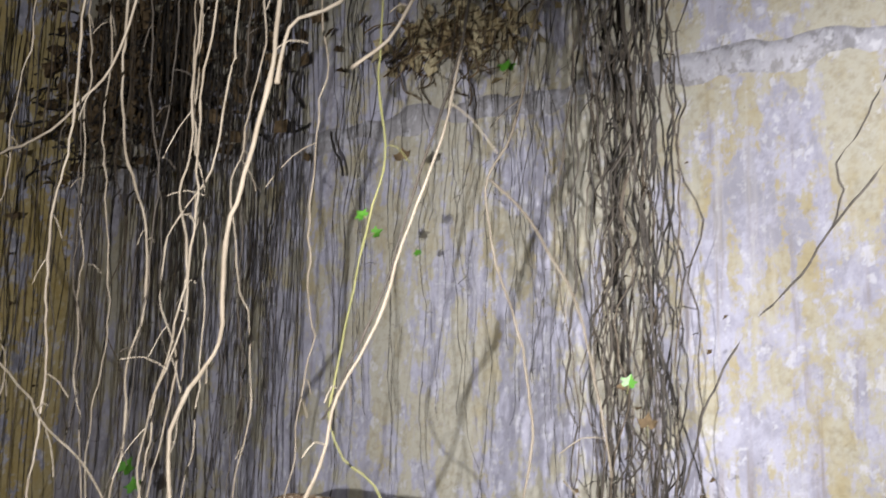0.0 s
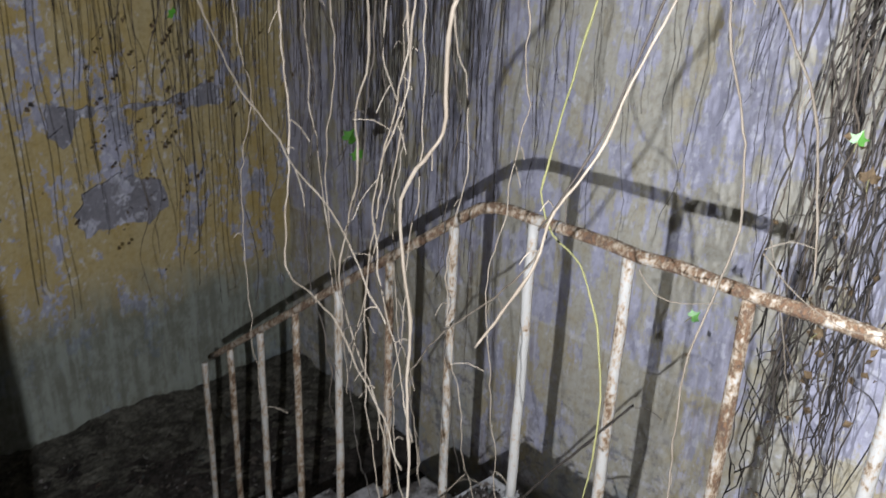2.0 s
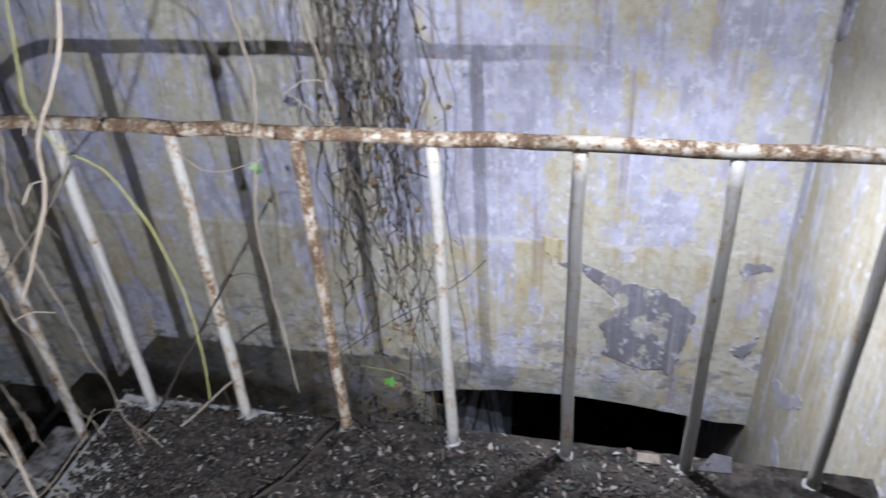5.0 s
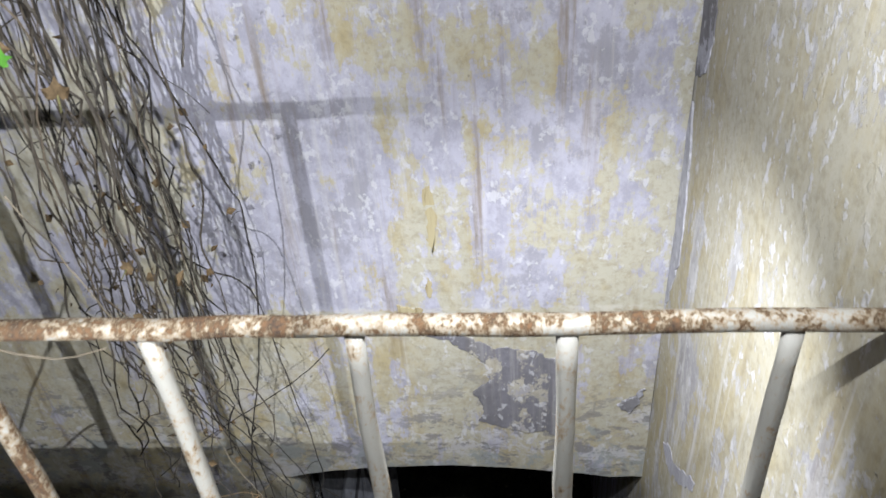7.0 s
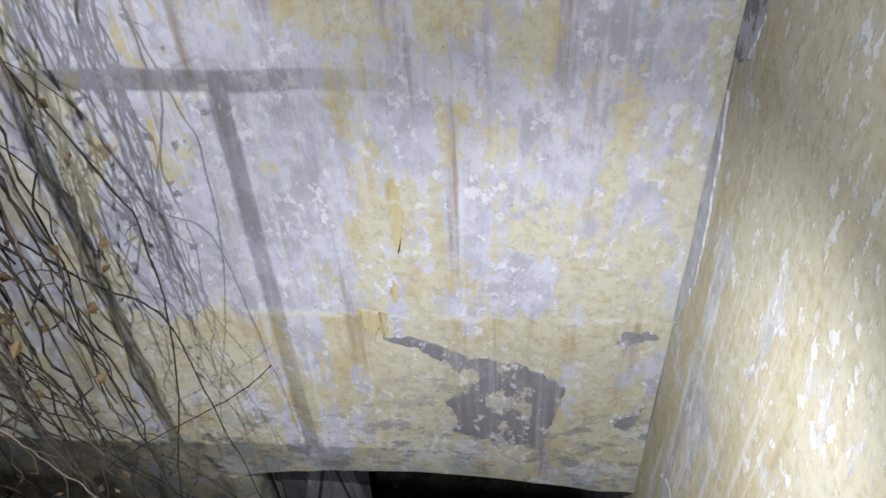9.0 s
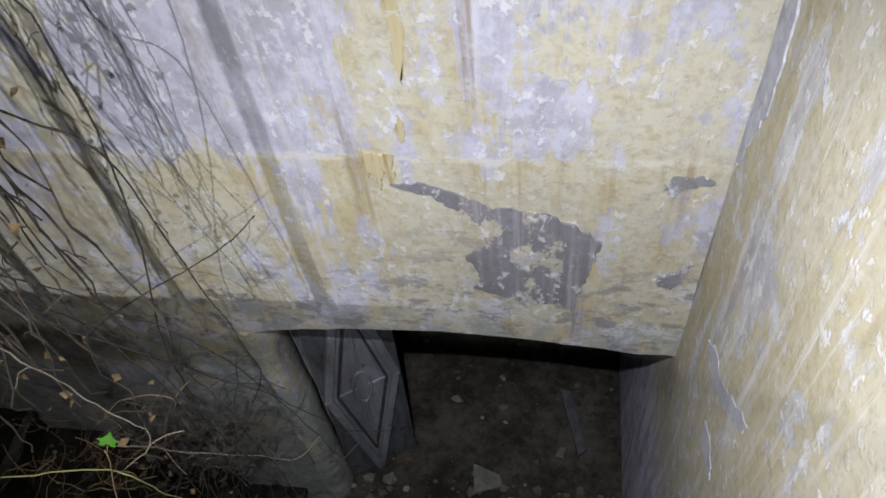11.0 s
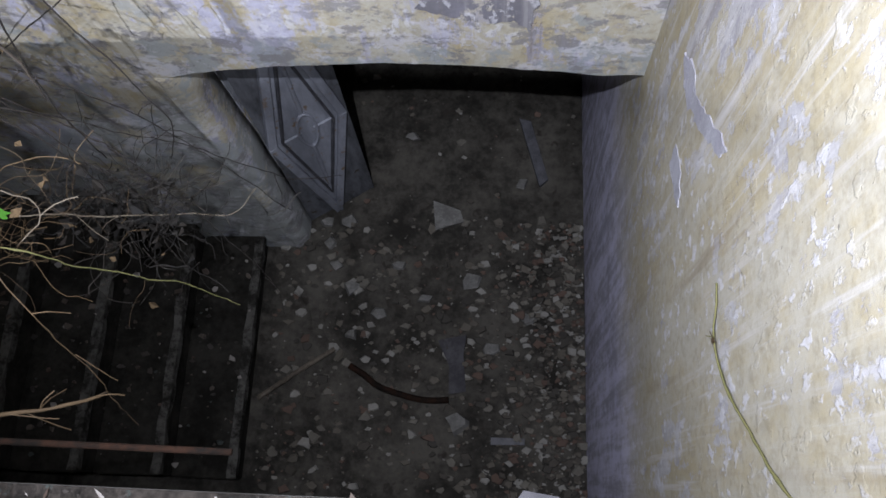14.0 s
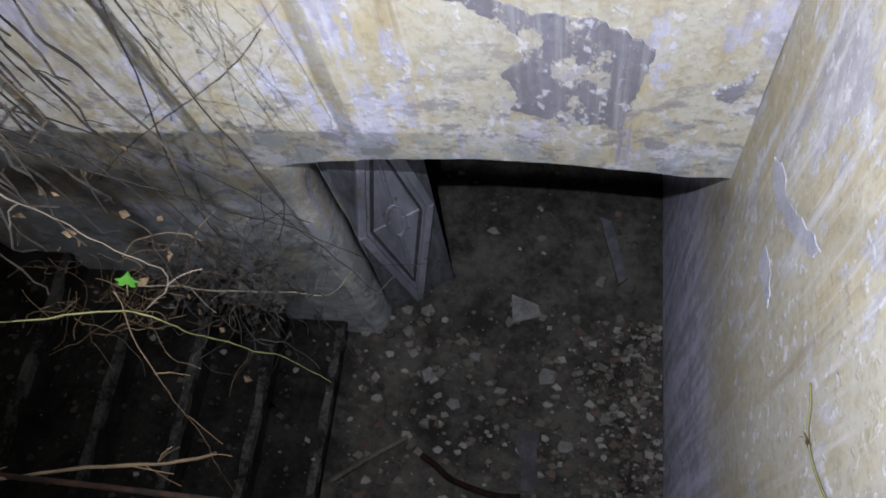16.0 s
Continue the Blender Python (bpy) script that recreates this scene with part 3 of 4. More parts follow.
wall_patch("run_stain", [(1.03, -0.165), (1.07, -0.17), (1.12, -0.175), (1.115, -0.24), (1.10, -0.30), (1.085, -0.23), (1.07, -0.31), (1.055, -0.24), (1.04, -0.27)], M_RUN, "brown run stain", 0.0065)
wall_patch("run_stain", [(1.145, -0.13), (1.16, -0.12), (1.165, -0.06), (1.155, -0.03), (1.145, -0.08)], M_RUN, "ochre run of old paint", 0.004)
wall_patch("run_stain", [(1.165, 0.33), (1.195, 0.36), (1.20, 0.18), (1.185, 0.06), (1.165, 0.15)], M_RUN, "ochre run of old paint", 0.004)


def crack(pts, r, mat=M_CRACK):
    bm = bmesh.new()
    tube(bm, smooth_path([(x, WALL_Y - 0.004, z) for x, z in pts], 0.03, 0.012, 3.0), r, 4)
    return part("crack", bm, mat, wall_far, "wandering crack in the plaster")


crack([(1.30, 2.30), (1.165, 1.93), (1.06, 1.79), (0.973, 1.683), (0.90, 1.56), (0.823, 1.479), (0.728, 1.384), (0.627, 1.227), (0.57, 1.12), (0.554, 1.067), (0.521, 0.967), (0.48, 0.80)], 0.0042)
crack([(1.0, 1.72), (1.032, 1.831), (1.021, 1.929), (1.09, 2.03), (1.148, 2.122), (1.22, 2.3)], 0.0032)


M_LEDGE = plaster("weathered_ledge_render", (0.30, 0.29, 0.30), (0.22, 0.21, 0.215), (0.42, 0.415, 0.46), (0.16, 0.155, 0.16), 0.50, 6, 0.5, None, None, 0.5, 0.7)
# weathered ledge across the far wall and the left one
bm = bmesh.new()
prof = [(0.004, -0.09), (-0.012, -0.06), (-0.018, 0.0), (-0.012, 0.04), (0.004, 0.06)]
rows = []
for i in range(90):
    x = LEFT_X + (RIGHT_X - LEFT_X) * i / 89
    rows.append([bm.verts.new((x, WALL_Y + 0.004 + dy + 0.014 * noise.noise(Vector((x * 9, dz * 30, 0))), 2.36 + dz * (0.8 + 0.9 * noise.noise(Vector((x * 6, dz * 9, 2)))) - 0.03 * noise.noise(Vector((x * 3, 4, 0))))) for dy, dz in prof])
for a, b in zip(rows, rows[1:]):
    for k in range(len(prof) - 1):
        bm.faces.new((a[k], b[k], b[k + 1], a[k + 1]))
tagged(part("trim_ledge", bm, M_LEDGE, None, "", True), "weathered grey render ledge high on the wall", "trim", kind="structure")


# stains on the wall at the turn
def turn_patch(outline, label="grey bare render in the ochre coat"):
    bm = bmesh.new()
    ring = []
    for i in range(len(outline)):
        a, b = Vector(outline[i]), Vector(outline[(i + 1) % len(outline)])
        for k in range(7):
            p = a.lerp(b, k / 7)
            ring.append((p.x + 0.05 * noise.noise(Vector((p.x * 14, p.y * 14, 3))), p.y + 0.05 * noise.noise(Vector((p.x * 14, p.y * 14, 8)))))
    front = [bm.verts.new((LEFT_X + 0.014, y, z)) for y, z in ring]
    rear = [bm.verts.new((LEFT_X - 0.03, y, z)) for y, z in ring]
    bm.faces.new(front)
    for i in range(len(ring)):
        bm.faces.new((front[i], rear[i], rear[(i + 1) % len(ring)], front[(i + 1) % len(ring)]))
    bmesh.ops.recalc_face_normals(bm, faces=bm.faces)
    bmesh.ops.triangulate(bm, faces=[f for f in bm.faces if len(f.verts) > 4])
    part("bare_patch", bm, M_RENDER, bpy.data.objects["wall_left"], label)


turn_patch([(-0.23, 0.71), (-0.11, 0.66), (0.19, 0.65), (0.53, 0.66), (0.78, 0.76), (0.87, 0.61), (0.53, 0.61), (0.19, 0.63), (-0.06, 0.59), (-0.16, 0.42), (-0.23, 0.50)])
turn_patch([(-0.06, 0.18), (0.15, 0.23), (0.38, 0.16), (0.43, -0.00), (0.28, -0.13), (0.06, -0.09), (-0.11, -0.14), (-0.15, 0.01)])


M_FLAKE = plaster("pale_lavender_undercoat", (0.38, 0.375, 0.44), (0.33, 0.325, 0.37), (0.40, 0.40, 0.45), (0.29, 0.285, 0.31), 0.5, 9, 0.3)


def right_patch(outline, mat, label):
    """A ragged bare spot on the wall beside the landing, given as (y, z)."""
    bm = bmesh.new()
    ring = []
    for i in range(len(outline)):
        a, b = Vector(outline[i]), Vector(outline[(i + 1) % len(outline)])
        for k in range(9):
            p = a.lerp(b, k / 9)
            jag = [0.014 * noise.noise(Vector((p.x * 33, p.y * 33, q))) + 0.007 * noise.noise(Vector((p.x * 120, p.y * 120, q))) for q in (3, 8)]
            ring.append(p + Vector(jag))
    front = [bm.verts.new((RIGHT_X - 0.0035, p.x, p.y)) for p in ring]
    rear = [bm.verts.new((RIGHT_X + 0.02, p.x, p.y)) for p in ring]
    bm.faces.new(front)
    for i in range(len(ring)):
        j = (i + 1) % len(ring)
        bm.faces.new((front[i], rear[i], rear[j], front[j]))
    bmesh.ops.recalc_face_normals(bm, faces=bm.faces)
    bmesh.ops.triangulate(bm, faces=[f for f in bm.faces if len(f.verts) > 4])
    part("bare_patch", bm, mat, bpy.data.objects["wall_right"], label)


right_patch([(1.10, -0.64), (1.02, -0.56), (0.93, -0.55), (0.82, -0.45), (0.72, -0.37), (0.73, -0.43), (0.84, -0.54), (0.93, -0.64), (1.04, -0.66)], M_FLAKE, "pale lavender flake in the cream coat")
right_patch([(0.92, -0.78), (0.86, -0.74), (0.79, -0.76), (0.76, -0.80), (0.83, -0.83), (0.90, -0.86)], M_FLAKE, "pale lavender flake in the cream coat")
right_patch([(1.335, 0.62), (1.28, 0.50), (1.25, 0.30), (1.22, 0.12), (1.27, -0.02), (1.30, -0.12), (1.335, -0.20)], M_FLAKE, "peeled lavender strip along the corner")
right_patch([(1.335, 1.10), (1.22, 1.02), (1.19, 0.86), (1.24, 0.75), (1.335, 0.70)], M_RENDER, "grey bare render in the corner")


# ---- vines ----
def vine(points, r0, r1, mat, label, wobble=0.012, seed=0.0, twigs=3, name="hanging_vine", sides=6):
    """One stem, thick to thin, with small side twigs and nodes."""
    thing = tagged(new(name), label, "vine", "hanging vines")
    path = smooth_path(points, 0.022, wobble, seed)
    n = len(path) - 1
    bm = bmesh.new()
    tube(bm, path, [0.68 * (r0 + (r1 - r0) * i / n) * (1 + 0.28 * noise.noise(path[i] * 40) + (0.35 if i % 11 == 0 else 0)) for i in range(n + 1)], sides)
    part("stem", bm, mat, thing, "", True)
    rnd = random.Random(int(seed * 17) + 5)
    for _ in range(twigs):
        p = path[rnd.randrange(n // 5, n)]
        d = Vector((rnd.uniform(-1, 1), rnd.uniform(-0.6, 0.6), rnd.uniform(-0.9, 0.5)))
        ln = rnd.uniform(0.03, 0.10)
        bm = bmesh.new()
        tube(bm, smooth_path([p, p + d * ln * 0.5, p + d * ln + Vector((0, 0, -0.3 * ln))], 0.02, 0.006, seed), 0.0011, 4)
        part("twig", bm, mat, thing)
    return thing


def plane(y, pairs, dy=0.0):
    return [(x, y + dy * i, z) for i, (x, z) in enumerate(pairs)]


PALE = "pale dry hanging vine stem in front of the railing"
vine(plane(-0.68, [(0.50, 2.7), (0.48, 2.2), (0.46, 1.82), (0.46, 1.74), (0.44, 1.64), (0.39, 1.54), (0.37, 1.47), (0.37, 1.33), (0.33, 1.26), (0.27, 1.19), (0.26, 1.13), (0.28, 0.98), (0.29, 0.73), (0.30, 0.45)]), 0.0066, 0.0042, M_PALE, "thick pale dry vine stem with a sharp crook", 0.008, 1, 5)
vine(plane(-0.68, [(0.455, 1.69), (0.47, 1.75), (0.50, 1.78), (0.58, 1.79), (0.70, 1.90), (0.80, 2.2), (0.85, 2.7)]), 0.0045, 0.0040, M_PALE, PALE, 0.008, 2, 2)
vine(plane(-0.68, [(0.61, 1.68), (0.67, 1.71), (0.70, 1.75), (0.76, 1.86), (0.80, 2.1)]), 0.0040, 0.0040, M_PALE, PALE, 0.006, 23, 1)
vine(plane(-0.65, [(-0.60, 1.68), (-0.40, 1.71), (-0.22, 1.72), (-0.04, 1.80), (0.05, 1.92), (0.12, 2.2)]), 0.0040, 0.0035, M_PALE, PALE, 0.008, 24, 3)
vine(plane(-0.55, [(-0.08, 2.7), (-0.12, 2.02), (-0.14, 1.89), (-0.12, 1.76), (-0.06, 1.62), (-0.02, 1.54), (0.0, 1.37), (-0.04, 1.26), (-0.05, 1.11), (-0.11, 0.88), (-0.07, 0.73), (0.04, 0.57), (0.08, 0.40)]), 0.0050, 0.0026, M_PALE, PALE, 0.010, 3, 6)
vine(plane(-0.69, [(-0.04, 2.7), (-0.05, 1.95), (-0.06, 1.73), (-0.10, 1.56), (-0.11, 1.43), (-0.09, 1.26), (-0.11, 0.96), (-0.10, 0.91), (0.05, 0.86), (0.21, 0.72), (0.30, 0.62)]), 0.0042, 0.0022, M_PALE, PALE, 0.010, 4, 6)
vine(plane(-0.70, [(-0.85, 2.3), (-0.60, 1.75), (-0.47, 1.51), (-0.33, 1.34), (-0.07, 1.17), (0.05, 1.10), (0.15, 1.03), (0.24, 0.92)]), 0.0038, 0.0020, M_PALE, PALE, 0.010, 5, 5)
vine(plane(-0.60, [(0.16, 2.7), (0.17, 1.93), (0.17, 1.71), (0.15, 1.57), (0.18, 1.44), (0.13, 1.27), (0.09, 1.11), (0.05, 0.93), (0.06, 0.59), (0.12, 0.32)]), 0.0040, 0.0019, M_PALE, PALE, 0.010, 6, 6)
vine(plane(-0.62, [(0.27, 2.7), (0.24, 1.90), (0.21, 1.75), (0.22, 1.55), (0.20, 1.37), (0.14, 1.22), (0.10, 1.09), (0.13, 0.92), (0.18, 0.80), (0.24, 0.62)]), 0.0040, 0.0020, M_PALE, PALE, 0.011, 7, 6)
vine(plane(-0.58, [(0.25, 2.7), (0.24, 1.92), (0.24, 1.79), (0.19, 1.61), (0.09, 1.50), (0.08, 1.36), (0.14, 1.27), (0.11, 1.14), (0.06, 0.98), (-0.04, 0.65)]), 0.0036, 0.0018, M_PALE, PALE, 0.011, 8, 7)
vine(plane(-0.50, [(0.56, 2.7), (0.52, 1.88), (0.51, 1.75), (0.53, 1.61), (0.50, 1.50), (0.45, 1.32), (0.43, 1.21), (0.43, 1.17), (0.46, 1.12), (0.52, 1.08), (0.58, 0.96), (0.60, 0.78), (0.58, 0.60)]), 0.0034, 0.0026, M_GREENSTEM, "thin yellow-green vine stem in front of the railing", 0.005, 9, 1)
vine(plane(-0.68, [(0.84, 2.1), (0.80, 1.75), (0.77, 1.59), (0.74, 1.52), (0.70, 1.43), (0.67, 1.35), (0.63, 1.28), (0.59, 1.21), (0.57, 1.14), (0.50, 1.02), (0.46, 0.96)]), 0.0016, 0.0040, M_PALE, PALE, 0.004, 10, 3)
vine(plane(-0.685, [(0.86, 2.1), (0.80, 1.74), (0.765, 1.60), (0.73, 1.52), (0.695, 1.42), (0.66, 1.34), (0.62, 1.27), (0.575, 1.20)]), 0.0030, 0.0022, M_BROWN, "brown vine stem twined along a pale one", 0.006, 11, 3)
vine(plane(-0.30, [(0.80, 2.7), (0.76, 2.1), (0.70, 1.85), (0.66, 1.68), (0.61, 1.60), (0.61, 1.53), (0.63, 1.44), (0.66, 1.34), (0.68, 1.27), (0.69, 1.12), (0.64, 0.89), (0.64, 0.72), (0.66, 0.45)]), 0.0046, 0.0028, M_PALE, PALE, 0.007, 12, 4)
vine(plane(-0.30, [(0.61, 1.60), (0.65, 1.565), (0.69, 1.52), (0.73, 1.45), (0.77, 1.38), (0.80, 1.28), (0.83, 1.10)]), 0.0042, 0.0026, M_PALE, PALE, 0.005, 13, 2)
vine(plane(-0.2, [(-0.36, 0.26), (-0.16, 0.55), (-0.02, 0.69), (0.14, 0.86), (0.2, 0.98)]), 0.0040, 0.0032, M_PALE, PALE, 0.008, 14, 3)
vine(plane(-0.50, [(-0.38, 2.7), (-0.34, 2.0), (-0.32, 1.58), (-0.30, 1.34), (-0.26, 1.07), (-0.18, 0.72), (-0.16, 0.5)]), 0.0034, 0.0018, M_PALE, PALE, 0.012, 15, 4)
vine(plane(-0.50, [(-0.24, 2.7), (-0.26, 2.0), (-0.23, 1.58), (-0.20, 1.35), (-0.23, 1.10), (-0.22, 0.83), (-0.20, 0.6)]), 0.0034, 0.0018, M_PALE, PALE, 0.012, 16, 4)
BROWNV = "brown hanging vine stem in front of the railing"
for i, (x, y) in enumerate(((0.16, -0.58), (0.03, -0.54), (0.20, -0.50), (0.12, -0.66), (-0.02, -0.45), (-0.16, -0.60), (-0.42, -0.62), (-0.62, -0.40), (0.30, -0.45), (0.10, -0.40))):
    g = random.Random(700 + i)
    vine([(x + g.uniform(-0.05, 0.05), y, 2.7), (x + g.uniform(-0.04, 0.06), y, 2.0), (x + g.uniform(-0.04, 0.04), y, 1.55), (x + g.uniform(-0.03, 0.03), y + 0.02, 1.25), (x + g.uniform(-0.05, 0.02), y, 0.95),
          (x + g.uniform(-0.06, 0.06), y, g.uniform(0.5, 0.8)), (x + g.uniform(-0.08, 0.08), y + 0.03, g.uniform(0.25, 0.45))], g.uniform(0.0024, 0.0036), 0.0014, M_BROWN if i % 2 else M_PALE, BROWNV if i % 2 else PALE, 0.016, 30 + i, 7)
vine(plane(-0.30, [(0.52, 1.02), (0.56, 0.985), (0.62, 0.985), (0.68, 1.01)]), 0.0022, 0.0012, M_PALE, "pale curled dry tendril before the railing", 0.004, 45, 0)
vine(plane(-0.10, [(0.66, 1.05), (0.74, 0.99), (0.84, 0.955), (0.92, 0.975)]), 0.0024, 0.0012, M_PALE, "pale curled dry tendril before the railing", 0.004, 46, 0)
vine(plane(-0.55, [(0.63, 0.02), (0.60, 0.03), (0.52, 0.02), (0.42, 0.02), (0.30, 0.02)]), 0.006, 0.004, M_BROWN, "dead brown branch lying on the landing", 0.01, 19, 3, "fallen_branch")
vine([(0.60, -0.04, 0.05), (0.50, -0.25, 0.04), (0.36, -0.45, 0.035), (0.30, -0.62, 0.03)], 0.010, 0.006, M_BROWN, "dead brown branch lying on the landing", 0.01, 20, 3, "fallen_branch")
vine([(0.02, -0.16, 0.02), (0.10, -0.12, 0.10), (0.26, -0.10, 0.34), (0.42, -0.08, 0.58)], 0.006, 0.004, M_BROWN, "thin dead twig propped against the railing", 0.006, 21, 2, "fallen_branch")
vine([(-0.70, -0.25, -0.36), (-0.45, -0.30, -0.20), (-0.25, -0.28, -0.12), (-0.12, -0.20, 0.02), (-0.05, -0.16, 0.14)], 0.006, 0.003, M_PALE, "pale curved dry twig over the steps", 0.008, 22, 4, "fallen_branch")


def curtain(name, label, n, x0, x1, y0, y1, top, low0, low1, mat, r, seed, gather=0.0, split=1, curl=1.0, cross=0.035):
    """A dense fall of thin stems. Each strand wavers, and may be drawn in towards the middle."""
    rnd = random.Random(seed)
    thing = tagged(new(name), label, "vine")
    mid = (x0 + x1) / 2
    for s in range(split):
        bm = bmesh.new()
        for k in range(n // split):
            x, y = rnd.uniform(x0, x1), rnd.uniform(y0, y1)
            low = rnd.uniform(low0, low1)
            z, pts, ph = top + rnd.uniform(-0.2, 0.1), [], rnd.uniform(0, 50)
            sway, freq = rnd.uniform(0.02, 0.085), curl * rnd.uniform(1.0, 4.5)
            lean, kink = rnd.gauss(0, cross), rnd.uniform(0.004, 0.014)
            while z > low:
                f = (top - z) / max(0.1, top - low1)
                gx = x + (mid - x) * gather * min(1, f)
                run = max(-0.09, min(0.09, lean * (top - z)))
                pts.append((gx + run + sway * noise.noise(Vector((ph, z * freq, 0))) + kink * curl * noise.noise(Vector((ph, z * 17, 2))), y + sway * noise.noise(Vector((ph, z * freq, 5))), z))
                z -= rnd.uniform(0.03, 0.06)
            if len(pts) < 3:
                continue
            if rnd.random() < 0.5:
                e = Vector(pts[-1])
                pts.append(tuple(e + Vector((rnd.uniform(-0.05, 0.05), rnd.uniform(-0.03, 0.03), -0.03))))
            tube(bm, pts, [r * rnd.uniform(0.55, 1.2) * (1 - 0.5 * i / len(pts)) for i in range(len(pts))], 4, False)
            for _ in range(rnd.randrange(3, 8)):
                p = Vector(rnd.choice(pts))
                d = Vector((rnd.uniform(-1, 1), rnd.uniform(-0.4, 0.4), rnd.uniform(-1, 0.6))) * rnd.uniform(0.012, 0.085)
                tube(bm, [p, p + d * 0.6, p + d + Vector((0, 0, -0.012))], [r * 0.4, r * 0.35, r * 0.2], 3, False)
        tagged(part("vine_growth", bm, mat, thing), kind="stuff")
    return thing


curtain("vine_curtain", "dense strip of brown vine stems hanging in the stairwell", 30, 0.42, 0.66, 0.45, 0.75, 2.9, 0.1, 1.0, M_BROWN, 0.0040, 11, 0.7, 2, 1.5, 0.04)
curtain("vine_curtain", "dense strip of dark vine stems hanging in the stairwell", 26, 0.44, 0.67, 0.48, 0.78, 2.9, -0.3, 0.4, M_DARK, 0.0050, 12, 0.7, 2, 1.6, 0.04)
curtain("vine_curtain", "dense fall of dark vine stems against the wall", 80, -2.30, -1.20, 0.75, 1.20, 3.2, 0.0, 1.5, M_DARK, 0.0034, 13, 0.1, 3, 0.6)
curtain("vine_curtain", "dense fall of brown vine stems against the wall", 46, -2.40, -0.90, 0.60, 1.15, 3.2, -0.4, 1.4, M_BROWN, 0.0032, 14, 0.1, 2, 0.6)
curtain("vine_curtain", "loose dark vine stems hanging before the far wall", 30, -1.10, 0.12, 0.95, 1.28, 3.0, 0.4, 1.9, M_DARK, 0.0026, 15, 0.0, 1)
curtain("vine_curtain", "sparse dark vine stems on the ochre wall", 38, -3.36, -2.5, -0.5, 1.15, 3.2, -0.7, 1.2, M_DARK, 0.0036, 16, 0.0, 1, 0.4)
curtain("vine_curtain", "loose brown vine stems over the flight", 16, -2.4, -0.8, -0.45, 0.45, 3.0, -0.2, 0.9, M_BROWN, 0.0032, 17, 0.0, 1)

DARKV = "thin dark vine stem hanging down the stairwell"
vine([(0.60, 0.62, 1.4), (0.68, 0.78, 0.95), (0.73, 0.85, 0.64), (0.75, 0.85, 0.58), (0.72, 0.85, 0.25), (0.65, 0.85, -0.05), (0.56, 0.85, -0.38), (0.52, 0.85, -0.74)], 0.0042, 0.0028, M_DARK, DARKV, 0.006, 31, 3)
vine([(0.40, 0.80, 0.70), (0.57, 0.85, 0.41), (0.68, 0.85, 0.35), (0.72, 0.86, 0.25), (0.75, 0.85, -0.06), (0.78, 0.85, -0.38), (0.78, 0.85, -0.55), (0.70, 0.85, -0.73)], 0.0040, 0.0022, M_DARK, DARKV, 0.006, 32, 3)
vine([(0.83, 1.06, -0.11), (0.72, 1.06, -0.23), (0.56, 1.06, -0.36), (0.27, 1.06, -0.58), (0.04, 1.06, -0.79)], 0.0024, 0.0030, M_DARK, DARKV, 0.005, 33, 1)
vine([(0.58, 0.66, 0.60), (0.63, 0.70, 0.38), (0.64, 0.70, 0.18), (0.65, 0.70, -0.02), (0.66, 0.70, -0.33), (0.70, 0.70, -0.73)], 0.0036, 0.0022, M_DARK, DARKV, 0.008, 48, 5)
vine([(0.48, 0.66, 0.45), (0.52, 0.70, 0.20), (0.55, 0.70, -0.03), (0.64, 0.70, -0.36), (0.62, 0.70, -0.70)], 0.0036, 0.0022, M_DARK, DARKV, 0.008, 49, 5)
vine([(0.50, 0.55, 0.40), (0.60, 0.72, 0.0), (0.70, 0.85, -0.45), (0.78, 0.90, -0.9), (0.86, 0.92, -1.3)], 0.0028, 0.0016, M_DARK, DARKV, 0.007, 34, 5)
vine([(0.45, 0.50, 0.55), (0.62, 0.60, 0.1), (0.70, 0.72, -0.3), (0.76, 0.72, -0.7), (0.84, 0.66, -1.2), (0.82, 0.60, -1.5)], 0.0030, 0.0016, M_DARK, DARKV, 0.007, 35, 5)
vine([(0.40, 0.62, 0.35), (0.55, 0.70, -0.05), (0.64, 0.80, -0.45), (0.72, 0.90, -0.75), (0.86, 0.98, -1.15), (1.02, 1.05, -1.3)], 0.0028, 0.0015, M_DARK, DARKV, 0.007, 47, 5)
vine([(0.46, 0.42, 0.9), (0.60, 0.46, 0.40), (0.68, 0.50, 0.02), (0.72, 0.52, -0.22), (0.62, 0.48, -0.32)], 0.0026, 0.0016, M_PALE, "pale thin vine stem looping down the stairwell", 0.012, 36, 3)
vine([(0.50, 0.36, -0.08), (0.66, 0.43, -0.20), (0.74, 0.47, -0.46), (0.82, 0.51, -0.76), (0.87, 0.50, -0.90)], 0.0024, 0.0017, M_GREENSTEM, "thin yellow-green shoot with a bright ivy leaf", 0.008, 37, 0)
vine([(0.48, 0.60, -0.50), (0.66, 0.74, -0.86), (0.80, 0.77, -0.93), (0.88, 0.83, -0.88)], 0.0030, 0.0018, M_PALE, "pale dry root arching over the stairwell", 0.008, 38, 2)
vine([(0.55, 0.07, -0.05), (0.70, 0.12, -0.10), (0.86, 0.16, -0.17), (0.895, 0.19, -0.24)], 0.0055, 0.0042, M_STRAW, "broken dry twig sticking out from the landing edge", 0.006, 39, 7)
vine([(0.76, 0.40, 0.0), (0.78, 0.30, -0.2), (0.80, 0.22, -0.4), (0.79, 0.16, -0.6)], 0.0018, 0.0013, M_STRAW, "thin straw-coloured tendril in the stairwell", 0.01, 40, 2)
